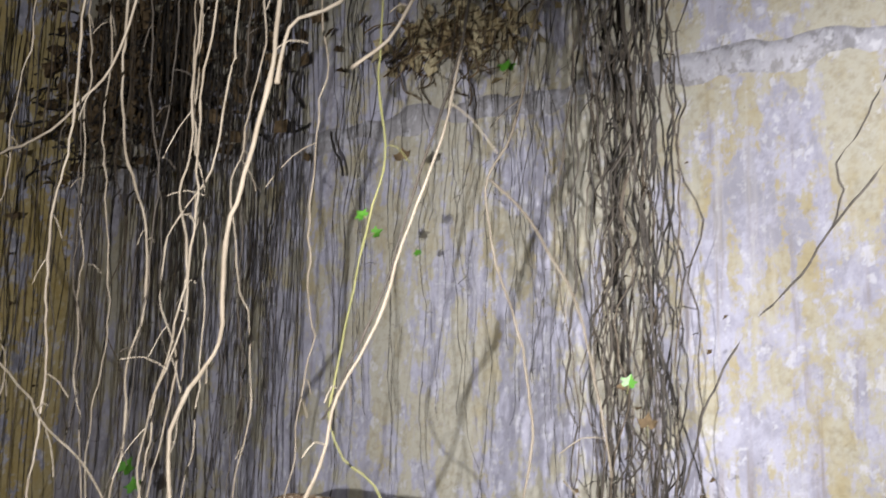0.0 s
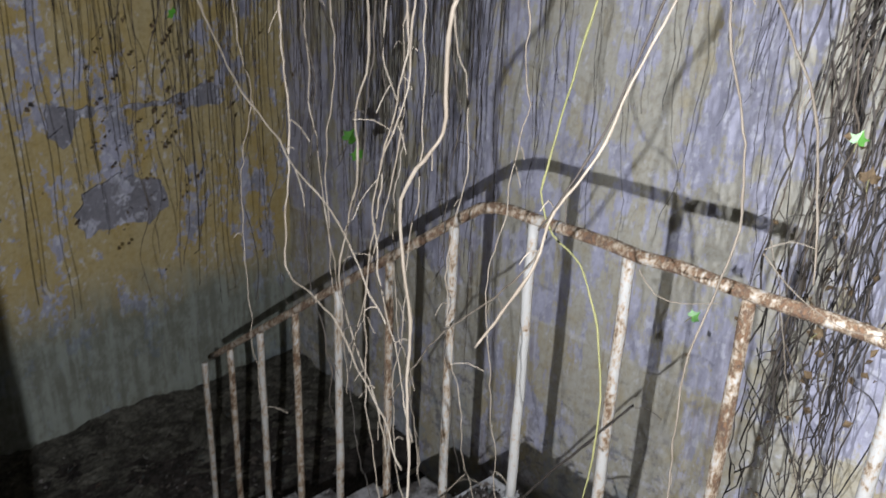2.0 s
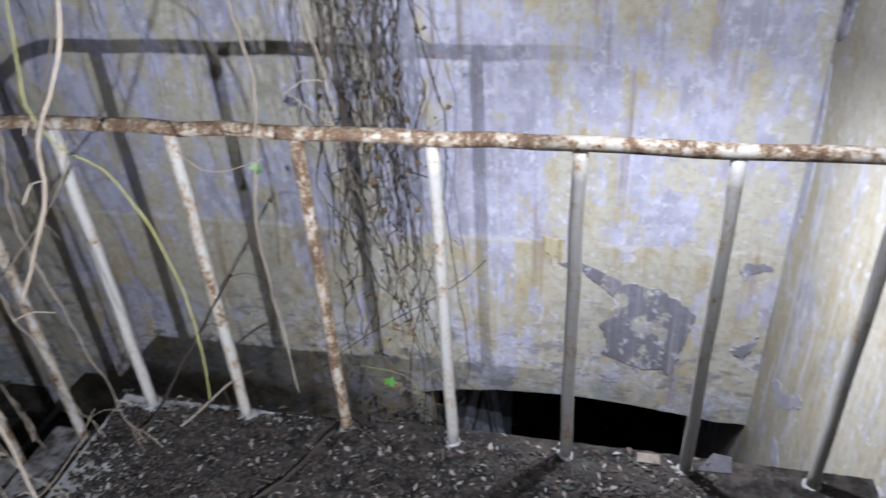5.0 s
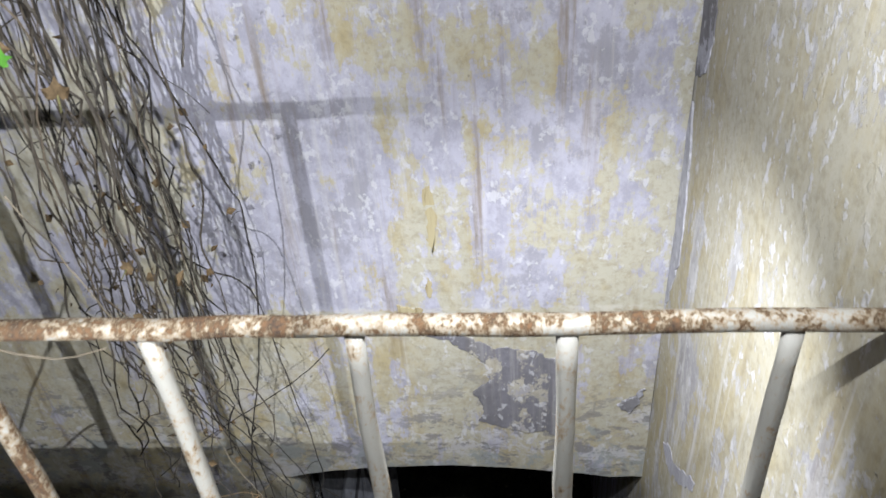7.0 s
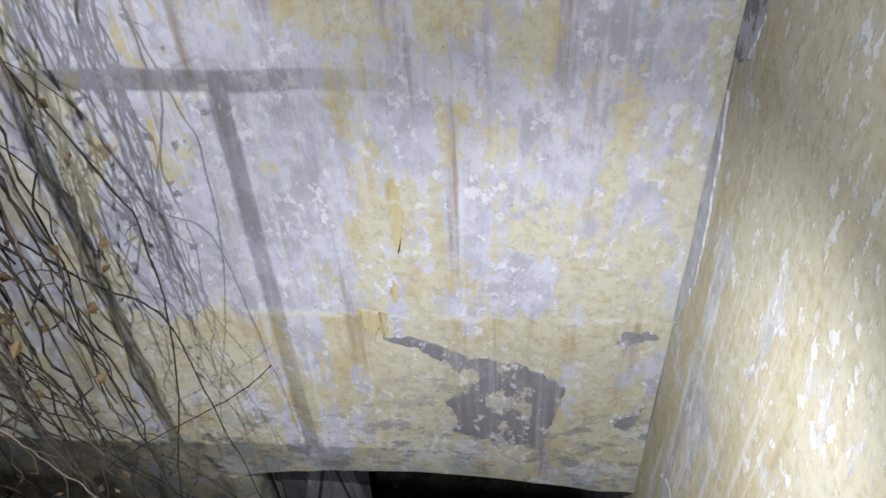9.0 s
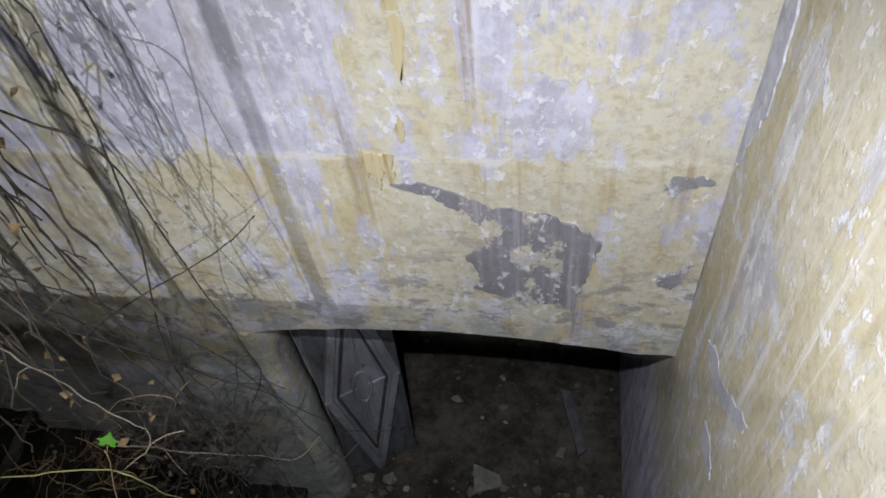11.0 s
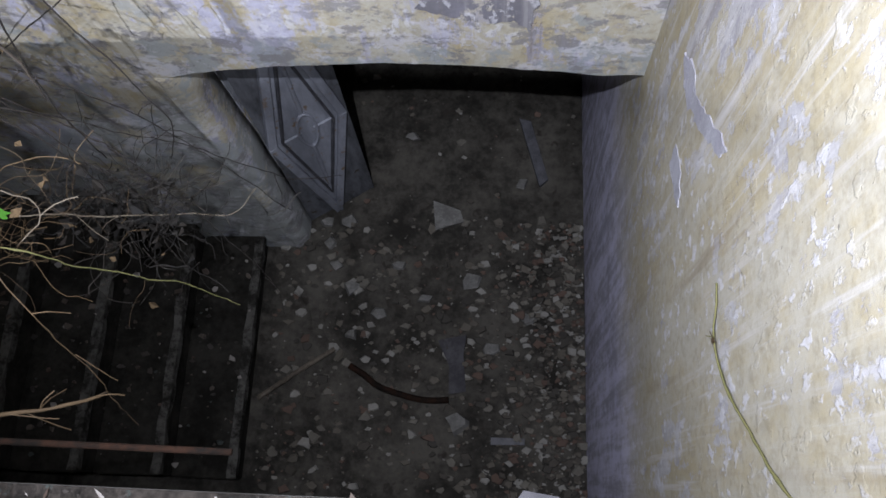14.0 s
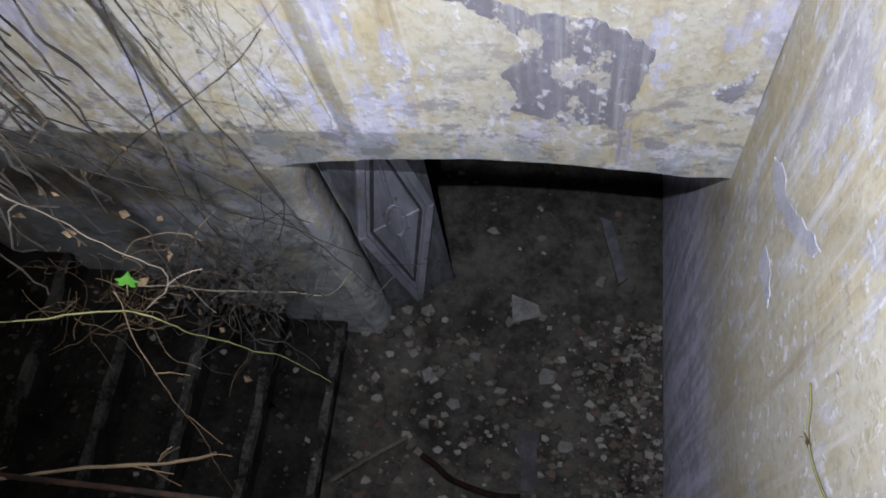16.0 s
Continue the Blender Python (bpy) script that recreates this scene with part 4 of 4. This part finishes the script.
# twig on the right wall
vine([(1.994, 0.48, -0.49), (1.990, 0.366, -0.512), (1.989, 0.246, -0.432), (1.990, 0.112, -0.247), (1.992, 0.056, -0.139), (1.994, 0.0, 0.0)], 0.0030, 0.0040, M_GREENSTEM, "thin green-brown twig against the cream wall", 0.004, 41, 1)


def tangle(name, label, centre, size, n, mat, r, seed):
    """A loose knot of dry roots."""
    rnd = random.Random(seed)
    bm = bmesh.new()
    c = Vector(centre)
    for _ in range(n):
        p = c + Vector([rnd.gauss(0, 0.45) * s for s in size])
        d = Vector((rnd.uniform(-1, 1), rnd.uniform(-1, 1), rnd.uniform(-1.2, 0.3))).normalized()
        pts = [p]
        for _k in range(rnd.randrange(3, 8)):
            d = (d + 0.7 * Vector((rnd.uniform(-1, 1), rnd.uniform(-1, 1), rnd.uniform(-1, 0.8)))).normalized()
            pts.append(pts[-1] + d * rnd.uniform(0.015, 0.05))
        tube(bm, smooth_path(pts, 0.02), r * rnd.uniform(0.5, 1.2), 3, False)
    ob = part(name, bm, mat)
    return tagged(ob, label, "roots", kind="stuff")


tangle("root_tangle", "knot of straw-coloured dry roots at the foot of the vines", (0.44, 0.58, -0.50), (0.24, 0.11, 0.12), 65, M_STRAW, 0.0009, 51)
tangle("root_tangle", "dark wiry roots at the foot of the vines", (0.58, 0.76, -0.82), (0.24, 0.14, 0.17), 150, M_BLACK, 0.0014, 52)
tangle("root_tangle", "dark matted roots over the ledge", (-2.3, 1.05, 2.75), (1.1, 0.25, 0.55), 420, M_DARK, 0.007, 53)
tangle("root_tangle", "brown dead creeper over the ledge", (-0.42, 1.18, 2.65), (0.36, 0.12, 0.16), 150, M_STRAW, 0.004, 54)


def clump(name, label, centre, size, n, mat, seed, s0=0.02, s1=0.055):
    """Clods of soil and dead leaves, as small crumpled pieces."""
    rnd = random.Random(seed)
    bm = bmesh.new()
    c = Vector(centre)
    for _ in range(n):
        p = c + Vector([rnd.gauss(0, 0.45) * s for s in size])
        s = rnd.uniform(s0, s1)
        a = Vector((rnd.uniform(-1, 1), rnd.uniform(-1, 1), rnd.uniform(-1, 1))).normalized() * s
        b = a.orthogonal().normalized() * s * rnd.uniform(0.5, 1)
        k = a.cross(b).normalized() * s * 0.35
        v = [bm.verts.new(p + q) for q in (a, b + k, -a, -b + k)]
        bm.faces.new((v[0], v[1], v[2]))
        bm.faces.new((v[0], v[2], v[3]))
    return tagged(part(name, bm, mat), label, "plant litter", kind="stuff")


clump("dead_foliage", "black rotted leaves matted in the roots", (0.50, 0.74, -0.80), (0.26, 0.10, 0.16), 170, M_BLACK, 65, 0.008, 0.026)
clump("dead_foliage", "dark dead foliage hanging over the wall top", (-2.3, 1.05, 2.85), (1.1, 0.25, 0.6), 700, M_DEADLEAF, 61)
clump("dead_foliage", "brown dead creeper leaves on the ledge", (-0.42, 1.2, 2.68), (0.4, 0.1, 0.16), 150, M_RUN, 62)


clump("dead_foliage", "small withered leaves on the stems at the ochre wall", (-3.1, 0.25, 0.75), (0.25, 0.8, 1.1), 120, M_DEADLEAF, 63, 0.008, 0.022)
clump("dead_foliage", "small withered leaves among the hanging stems", (0.58, 0.60, 0.5), (0.22, 0.2, 1.3), 110, M_DEADLEAF, 64, 0.005, 0.017)


def ivy_leaf(at, size, face, mat=None, label="bright green ivy leaf on a vine stem", name="ivy_leaf"):
    """A five-lobed leaf with a folded midrib and a stalk."""
    outline = [(0, -0.15), (0.28, -0.42), (0.62, -0.30), (0.50, 0.02), (0.85, 0.30), (0.42, 0.36), (0.22, 0.55), (0.0, 1.0)]
    outline += [(-x, y) for x, y in outline[-2:0:-1]]
    bm = bmesh.new()
    m = look(Vector(at), Vector(at) + Vector(face), random.Random(at[0] * 91 + at[2]).uniform(-70, 70))
    put = lambda x, y, z: m @ Vector((x * size, y * size, z * size))
    mid = [bm.verts.new(put(0, y, 0.0)) for y in (-0.15, 0.25, 0.6, 1.0)]
    for side in (1, -1):
        ring = [bm.verts.new(put(side * x, y, 0.22 * abs(x))) for x, y in outline[1:7]]
        line = [mid[0], *ring, mid[3], mid[2], mid[1]]
        bm.faces.new(line if side > 0 else line[::-1])
    bmesh.ops.triangulate(bm, faces=bm.faces)
    thing = tagged(new(name), label, "leaf")
    part("blade", bm, mat or M_LEAF, thing)
    bm = bmesh.new()
    tube(bm, [put(0, -0.12, 0), put(0.05, -0.6, 0.1), put(0.15, -1.1, 0.3)], 0.0011, 4)
    part("stalk", bm, M_GREENSTEM, thing)
    return thing


for at, s in (((0.65, 0.30, 1.22), 0.026), ((0.43, 0.12, 0.76), 0.022), ((0.42, -0.42, 1.53), 0.018), ((0.66, -0.32, 1.79), 0.022), ((0.55, 0.55, -0.34), 0.032),
              ((-1.25, 0.30, 0.86), 0.05), ((-1.19, 0.30, 0.80), 0.045), ((-1.02, -0.5, 1.377), 0.025), ((-0.1, 0.5, 1.6), 0.02), ((0.12, 0.0, 1.58), 0.022)):
    ivy_leaf(at, s, (-0.35, 1.0, -0.45))
for at, s in (((-0.02, 0.30, 1.86), 0.035), ((0.66, 0.40, 1.12), 0.03), ((0.60, 0.50, 0.66), 0.025)):
    ivy_leaf(at, s, (-0.2, 1.0, -0.3), M_DEADLEAF, "dark withered leaf on a vine stem", "dead_leaf")
ivy_leaf((1.983, 0.37, -0.50), 0.022, (1, 0.2, 0.1), M_DEADLEAF, "dark withered leaf stuck to the cream wall", "dead_leaf")


# ---- the diamond door panel in the basement opening ----
def diamond_panel():
    panel = tagged(new("door_panel"), "blue-grey metal door panel with a diamond frame, leaning in the opening", "door")
    c, right, up = Vector((0.648, 1.61, -2.058)), Vector((0.152, 0.093, 0)), Vector((0.045, 0.03, 0.95))
    out = right.cross(up).normalized()

    def bar(a, b, w, d, lift, name, mat, label=""):
        a, b = c + a, c + b
        along = (b - a).normalized()
        side = along.cross(out).normalized() * (w / 2)
        bm = bmesh.new()
        v = [bm.verts.new(p + s * side + out * h) for p in (a, b) for h in (lift, lift + d) for s in (-1, 1)]
        for f in ((0, 1, 3, 2), (4, 6, 7, 5), (0, 4, 5, 1), (2, 3, 7, 6), (0, 2, 6, 4), (1, 5, 7, 3)):
            bm.faces.new([v[i] for i in f])
        bmesh.ops.recalc_face_normals(bm, faces=bm.faces)
        bmesh.ops.bevel(bm, geom=list(bm.edges), offset=0.004, segments=1, affect="EDGES")
        part(name, bm, mat, panel, label)

    corners = [right, up, -right, -up]
    for a, b in zip(corners, corners[1:] + corners[:1]):
        bar(a, b, 0.042, 0.035, -0.005, "frame_bar", M_METAL)
        bar(a * 0.72, b * 0.72, 0.012, 0.02, 0.012, "bead", M_METAL_DARK, "dark inner bead")
        bar(a * 0.16, a * 0.70, 0.018 if abs(a.z) > 0.1 else 0.008, 0.014, 0.012, "spoke", M_METAL)
    bm = bmesh.new()
    v = [bm.verts.new(c + p * 0.97 + out * h) for h in (-0.004, 0.010) for p in corners]
    for f in ((3, 2, 1, 0), (4, 5, 6, 7), (0, 1, 5, 4), (1, 2, 6, 5), (2, 3, 7, 6), (3, 0, 4, 7)):
        bm.faces.new([v[i] for i in f])
    bmesh.ops.recalc_face_normals(bm, faces=bm.faces)
    part("sheet", bm, M_METAL, panel)
    foot = Vector((0, 0, FLOOR_Z + 0.01 - c.z))
    bm = bmesh.new()
    rim = [foot - right * 1.25, foot + right * 1.02, right * 1.02 + up * 1.02, up * 1.02 - right * 1.25]
    v = [bm.verts.new(c + p + out * h) for h in (-0.030, -0.006) for p in rim]
    for f in ((3, 2, 1, 0), (4, 5, 6, 7), (0, 1, 5, 4), (1, 2, 6, 5), (2, 3, 7, 6), (3, 0, 4, 7)):
        bm.faces.new([v[i] for i in f])
    bmesh.ops.recalc_face_normals(bm, faces=bm.faces)
    part("leaf", bm, M_LEAF_SHEET, panel, "dull mud-stained metal door leaf")
    bm = bmesh.new()
    ring = [c + 0.25 * right * math.cos(t) + 0.15 * up * math.sin(t) + out * 0.022 for t in (2 * math.pi * i / 24 for i in range(25))]
    tube(bm, ring, 0.008, 6)
    part("ring", bm, M_METAL, panel)


diamond_panel()


# ---- rubble below ----
def shard(bm, rnd, p, s, flat=0.35):
    """One broken chip: an uneven pyramid-like slab."""
    a = rnd.uniform(0, 6.28)
    n = rnd.randrange(4, 7)
    base = []
    for i in range(n):
        t = a + 6.283 * i / n + rnd.uniform(-0.3, 0.3)
        r = s * rnd.uniform(0.6, 1.1)
        base.append(Vector((r * math.cos(t), r * math.sin(t) * rnd.uniform(0.5, 1.0), 0)))
    tilt = Euler((rnd.uniform(-0.4, 0.4), rnd.uniform(-0.4, 0.4), 0)).to_matrix()
    h = s * flat * rnd.uniform(0.4, 1.2)
    lo = [bm.verts.new(p + tilt @ q) for q in base]
    hi = [bm.verts.new(p + tilt @ (q * 0.86 + Vector((0, 0, h)))) for q in base]
    bm.faces.new(hi)
    for i in range(n):
        bm.faces.new((lo[i], lo[(i + 1) % n], hi[(i + 1) % n], hi[i]))


def scatter(name, label, n, where, s0, s1, mat, seed, category="rubble"):
    rnd = random.Random(seed)
    bm = bmesh.new()
    for _ in range(n):
        shard(bm, rnd, Vector(where(rnd)), s0 + (s1 - s0) * rnd.random() ** 3)
    return tagged(part(name, bm, mat), label, category, kind="stuff")


scatter("rubble", "small plaster and brick rubble on the basement floor", 1500, lambda r: (r.uniform(0.28, 1.98), r.uniform(-0.5, 1.4) + 0.15 * r.gauss(0, 1), FLOOR_Z + r.uniform(0.0, 0.012)), 0.006, 0.045, M_CHIPS, 71)
scatter("rubble", "heap of plaster crumbs along the wall foot", 1700, lambda r: (RIGHT_X - abs(r.gauss(0, 0.24)) - 0.01, r.uniform(-0.3, 1.5), FLOOR_Z + abs(r.gauss(0, 0.025))), 0.006, 0.04, M_CHIPS, 72)
scatter("rubble", "thin scatter of chips inside the cellar", 170, lambda r: (r.uniform(0.6, 1.95), r.uniform(1.4, 3.4), FLOOR_Z + 0.012), 0.005, 0.035, M_CHIPS, 73)
scatter("rubble", "dirt and chips on the lower steps", 500, lambda r: (lambda k: (LOW_X + TREAD * (k + r.random()), r.uniform(0.1, 1.3), TURN_Z - (k + 1) * LOW_RISE + 0.004))(r.randrange(0, 7)), 0.005, 0.03, M_LITTER, 74)


def lump(at, s, mat, label, seed, name="plaster_lump"):
    rnd = random.Random(seed)
    bm = bmesh.new()
    shard(bm, rnd, Vector((0, 0, 0)), s, 0.45)
    ob = part(name, bm, mat)
    ob.location = at
    return tagged(ob, label, "rubble", "plaster lumps on the basement floor")


for i, (x, y, s) in enumerate(((1.012, 2.038, 0.05), (1.655, 1.737, 0.055), (0.551, 1.49, 0.05), (0.667, 1.492, 0.06), (0.625, 1.236, 0.055), (0.718, 1.107, 0.065), (1.38, 1.158, 0.065),
                               (1.347, 0.387, 0.08), (0.741, 0.844, 0.045), (0.97, 1.24, 0.05), (0.88, 0.96, 0.055), (1.13, 1.05, 0.05), (1.5, 0.78, 0.06), (1.70, 0.95, 0.055), (0.58, 1.36, 0.05))):
    lump((x, y, FLOOR_Z + 0.006), s, M_PAPER, "pale lump of fallen plaster on the dark floor", 100 + i)


def flat_piece(name, outline, z, thick, mat, label, category):
    bm = bmesh.new()
    lo = [bm.verts.new((x, y, z)) for x, y in outline]
    hi = [bm.verts.new((x, y, z + thick)) for x, y in outline]
    bm.faces.new(lo[::-1])
    bm.faces.new(hi)
    for i in range(len(lo)):
        j = (i + 1) % len(lo)
        bm.faces.new((lo[i], lo[j], hi[j], hi[i]))
    return tagged(part(name, bm, mat), label, category)


flat_piece("board_scrap", [(1.152, 1.623), (1.171, 1.444), (1.25, 1.476), (1.33, 1.498), (1.308, 1.567)], FLOOR_Z + 0.016, 0.012, M_PAPER, "torn pale board scrap lying on the basement floor", "board")
flat_piece("board_scrap", [(1.215, 0.82), (1.28, 0.684), (1.284, 0.535), (1.374, 0.551), (1.354, 0.746), (1.367, 0.854)], FLOOR_Z + 0.02, 0.006, M_SHEET, "grey torn plastic sheet among the rubble", "board")
flat_piece("metal_strip", [(1.634, 2.137), (1.752, 1.714), (1.80, 1.757), (1.701, 2.119)], FLOOR_Z + 0.014, 0.03, M_METAL_DARK, "dark iron strip lying along the cellar wall", "scrap metal")
flat_piece("metal_strip", [(1.51, 0.285), (1.684, 0.29), (1.684, 0.321), (1.51, 0.322)], FLOOR_Z + 0.03, 0.02, M_METAL_DARK, "short dark iron strip among the rubble", "scrap metal")
bm = bmesh.new()
tube(bm, [(0.267, 0.477, FLOOR_Z + 0.05), (0.46, 0.62, FLOOR_Z + 0.045), (0.658, 0.756, FLOOR_Z + 0.035)], 0.013, 8)
tagged(part("wooden_stick", bm, M_WOOD), "grey weathered stick on the basement floor", "stick")
bm = bmesh.new()
tube(bm, smooth_path([(0.746, 0.668, FLOOR_Z + 0.03), (0.83, 0.62, FLOOR_Z + 0.03), (0.922, 0.557, FLOOR_Z + 0.03), (1.136, 0.502, FLOOR_Z + 0.03), (1.285, 0.505, FLOOR_Z + 0.03)], 0.03), 0.018, 8)
tagged(part("bent_pipe", bm, M_RUSTBAR, None, "", True), "bent rusty pipe among the rubble", "pipe")

# rusty pipe beyond the landing edge and the scraps lying on that edge
bm = bmesh.new()
tube(bm, [(0.55, 0.100, -0.08), (0.8, 0.100, -0.07), (1.19, 0.098, -0.065)], 0.005, 10)
tagged(part("iron_pipe", bm, M_RUSTBAR, None, "", True), "rusty iron pipe fixed along the landing edge", "pipe")
flat_piece("tile_scrap", [(1.405, 0.0), (1.405, 0.032), (1.463, 0.033), (1.462, 0.0)], 0.012, 0.008, M_WOOD, "dull tile scrap on the landing edge", "tile")
flat_piece("sheet_scrap", [(1.555, 0.0), (1.64, 0.002), (1.645, 0.058), (1.60, 0.064)], 0.014, 0.002, M_SHEET, "grey sheet scrap over the landing edge", "scrap metal")


# ---- the dirt that covers most of the landing ----
def dirt_depth(x, y):
    """Above zero where dirt lies: everything but a strip along the steps and the outer edge short of x 0.9."""
    edge = 0.30 + 0.25 * noise.noise(Vector((x * 3, y * 3, 1)))
    d = (x - EDGE_X - 0.10 + 0.5 * (y + 0.35)) / edge - 0.35 - max(0.0, (-0.85 - y) / 0.25)
    d += 0.6 * noise.noise(Vector((x * 7, y * 7, 4))) + 0.4 * noise.noise(Vector((x * 26, y * 26, 6))) + 0.7 * noise.noise(Vector((x * 75, y * 75, 7))) + 1.5 * noise.noise(Vector((x * 130, y * 130, 9)))
    # past x 0.9 dirt runs over the edge, in place of shade there
    return max(-1.0, min(1.0, d - 3.0 * max(0.0, (y + 0.015) / 0.05) * max(0.0, min(1.0, (0.9 - x) / 0.3))))


verts, faces = [], []
NX, NY = 420, 270
for j in range(NY + 1):
    for i in range(NX + 1):
        x, y = EDGE_X + 0.02 + (1.98 - EDGE_X - 0.02) * i / NX, -1.25 + 1.294 * j / NY
        verts.append((x, y, 0.004 + 0.010 * dirt_depth(x, y) + 0.004 * noise.noise(Vector((x * 40, y * 40, 2)))))
for j in range(NY):
    for i in range(NX):
        a = j * (NX + 1) + i
        faces.append((a, a + 1, a + NX + 2, a + NX + 1))
me = bpy.data.meshes.new("dirt_layer")
me.from_pydata(verts, [], faces)
me.materials.append(M_DIRT)
tagged(new("dirt_layer", me), "dark damp dirt and rotted leaves over the landing", "dirt", kind="stuff")


# ---- litter on the landing and the upper steps ----
def litter_spot(r):
    while True:
        x, y = r.uniform(EDGE_X + 0.01, 1.6), r.uniform(-1.1, 0.04)
        edge = 0.30 + 0.25 * noise.noise(Vector((x * 3, y * 3, 1)))
        d = min(1.0, max(0, (x - EDGE_X - 0.06 + 0.5 * (y + 0.35)) / edge))
        if r.random() < d * (0.95 if y > -0.75 else 0.35) and not (y > 0.0 and r.random() < 0.7):
            return (x, y, 0.010 + 0.010 * r.random())


def leaf_bits(name, label, n, where, s0, s1, mat, seed):
    """Flat curled scraps, each a bent two-face strip."""
    rnd = random.Random(seed)
    bm = bmesh.new()
    for _ in range(n):
        p, s, a = Vector(where(rnd)), rnd.uniform(s0, s1), rnd.uniform(0, 6.28)
        u = Vector((math.cos(a), math.sin(a), rnd.uniform(-0.3, 0.3))) * s
        w = Vector((-math.sin(a), math.cos(a), rnd.uniform(-0.4, 0.4))) * s * rnd.uniform(0.2, 0.5)
        up = Vector((0, 0, s * rnd.uniform(0.0, 0.4)))
        q = [bm.verts.new(p + k) for k in (-u, -0.2 * u + w + up, u, -0.1 * u - w + up)]
        bm.faces.new((q[0], q[3], q[1]))
        bm.faces.new((q[3], q[2], q[1]))
    return tagged(part(name, bm, mat), label, "leaf litter", kind="stuff")


leaf_bits("leaf_litter", "dark leaf litter and grit over the landing", 9000, litter_spot, 0.003, 0.015, M_LITTER, 81)
leaf_bits("leaf_litter", "few dead leaves on the pale strip of the landing", 1500, lambda r: (EDGE_X + 0.02 + 0.65 * r.random() ** 0.6, r.uniform(-1.3, 0.03), 0.006), 0.002, 0.009, M_LITTER, 85)
scatter("grit", "grit and small chips among the leaf litter", 4500, litter_spot, 0.0015, 0.006, M_LITTER, 82)
leaf_bits("leaf_litter", "dead leaves and dirt on the upper steps", 1200, lambda r: (lambda k, f: (EDGE_X - TREAD * (k - 1) - f * TREAD, r.uniform(NEAR_Y + 0.1, 0.03), -k * RISE + 0.006))(r.randrange(1, 7), r.random() ** 0.6), 0.003, 0.013, M_LITTER, 83)
leaf_bits("leaf_litter", "dirt and debris over the half landing", 900, lambda r: (r.uniform(-3.4, -2.0), r.uniform(-1.4, 1.25), TURN_Z + 0.01 * r.random() + 0.004), 0.005, 0.03, M_LITTER, 84)
lump((-2.9, 0.3, TURN_Z), 0.24, M_SOIL, "dark clod of soil and roots on the half landing", 160, "soil_clod")
for i in range(14):
    r = random.Random(300 + i)
    x, y, a, ln = r.uniform(0.1, 1.3), r.uniform(-0.9, -0.05), r.uniform(0, 6.28), r.uniform(0.08, 0.28)
    bm = bmesh.new()
    p = Vector((x, y, 0.012))
    d = Vector((math.cos(a), math.sin(a), 0)) * ln
    tube(bm, smooth_path([p, p + d * 0.5 + Vector((0, 0, 0.015)), p + d], 0.03, 0.01, i), r.uniform(0.0018, 0.004), 5)
    tagged(part("twig", bm, M_BROWN if i % 3 else M_PALE), "dry twig lying in the leaf litter", "twig", "twigs on the landing")


# ---- bank of soil and leaves washed against the walls of the half landing ----
def soil_bank(u):
    """Height of the bank at a place u = (x, y)."""
    near = min((u[0] - LEFT_X) / 0.75, 1.0), min((WALL_Y - u[1]) / 0.5, 1.0)
    h = 0.07 * (1 - near[0]) ** 1.4 + 0.06 * (1 - near[1]) ** 1.4
    k = Vector((u[0] * 3, u[1] * 3, 5))
    return TURN_Z + h * (0.75 + 0.7 * noise.noise(k)) + 0.02 * noise.noise(k * 3.3) + 0.014 * noise.noise(k * 9) + 0.010 * noise.noise(k * 25) - 0.004


NX, NY = 70, 110
verts, faces = [], []
for j in range(NY + 1):
    for i in range(NX + 1):
        x, y = LEFT_X + 0.004 + 1.30 * i / NX, NEAR_Y + 0.01 + (WALL_Y - NEAR_Y - 0.02) * j / NY
        verts.append((x, y, soil_bank((x, y))))
for j in range(NY):
    for i in range(NX):
        a = j * (NX + 1) + i
        faces.append((a, a + 1, a + NX + 2, a + NX + 1))
me = bpy.data.meshes.new("soil_bank")
me.from_pydata(verts, [], faces)
me.materials.append(M_SOIL)
tagged(new("soil_bank", me), "dark soil and rotted leaves heaped against the walls", "soil", kind="stuff")
leaf_bits("leaf_litter", "dead leaves over the heaped soil", 700, lambda r: (lambda x, y: (x, y, soil_bank((x, y)) + 0.008))(LEFT_X + 0.05 + 1.1 * r.random(), r.uniform(NEAR_Y + 0.1, WALL_Y - 0.1)), 0.004, 0.018, M_LITTER, 86)
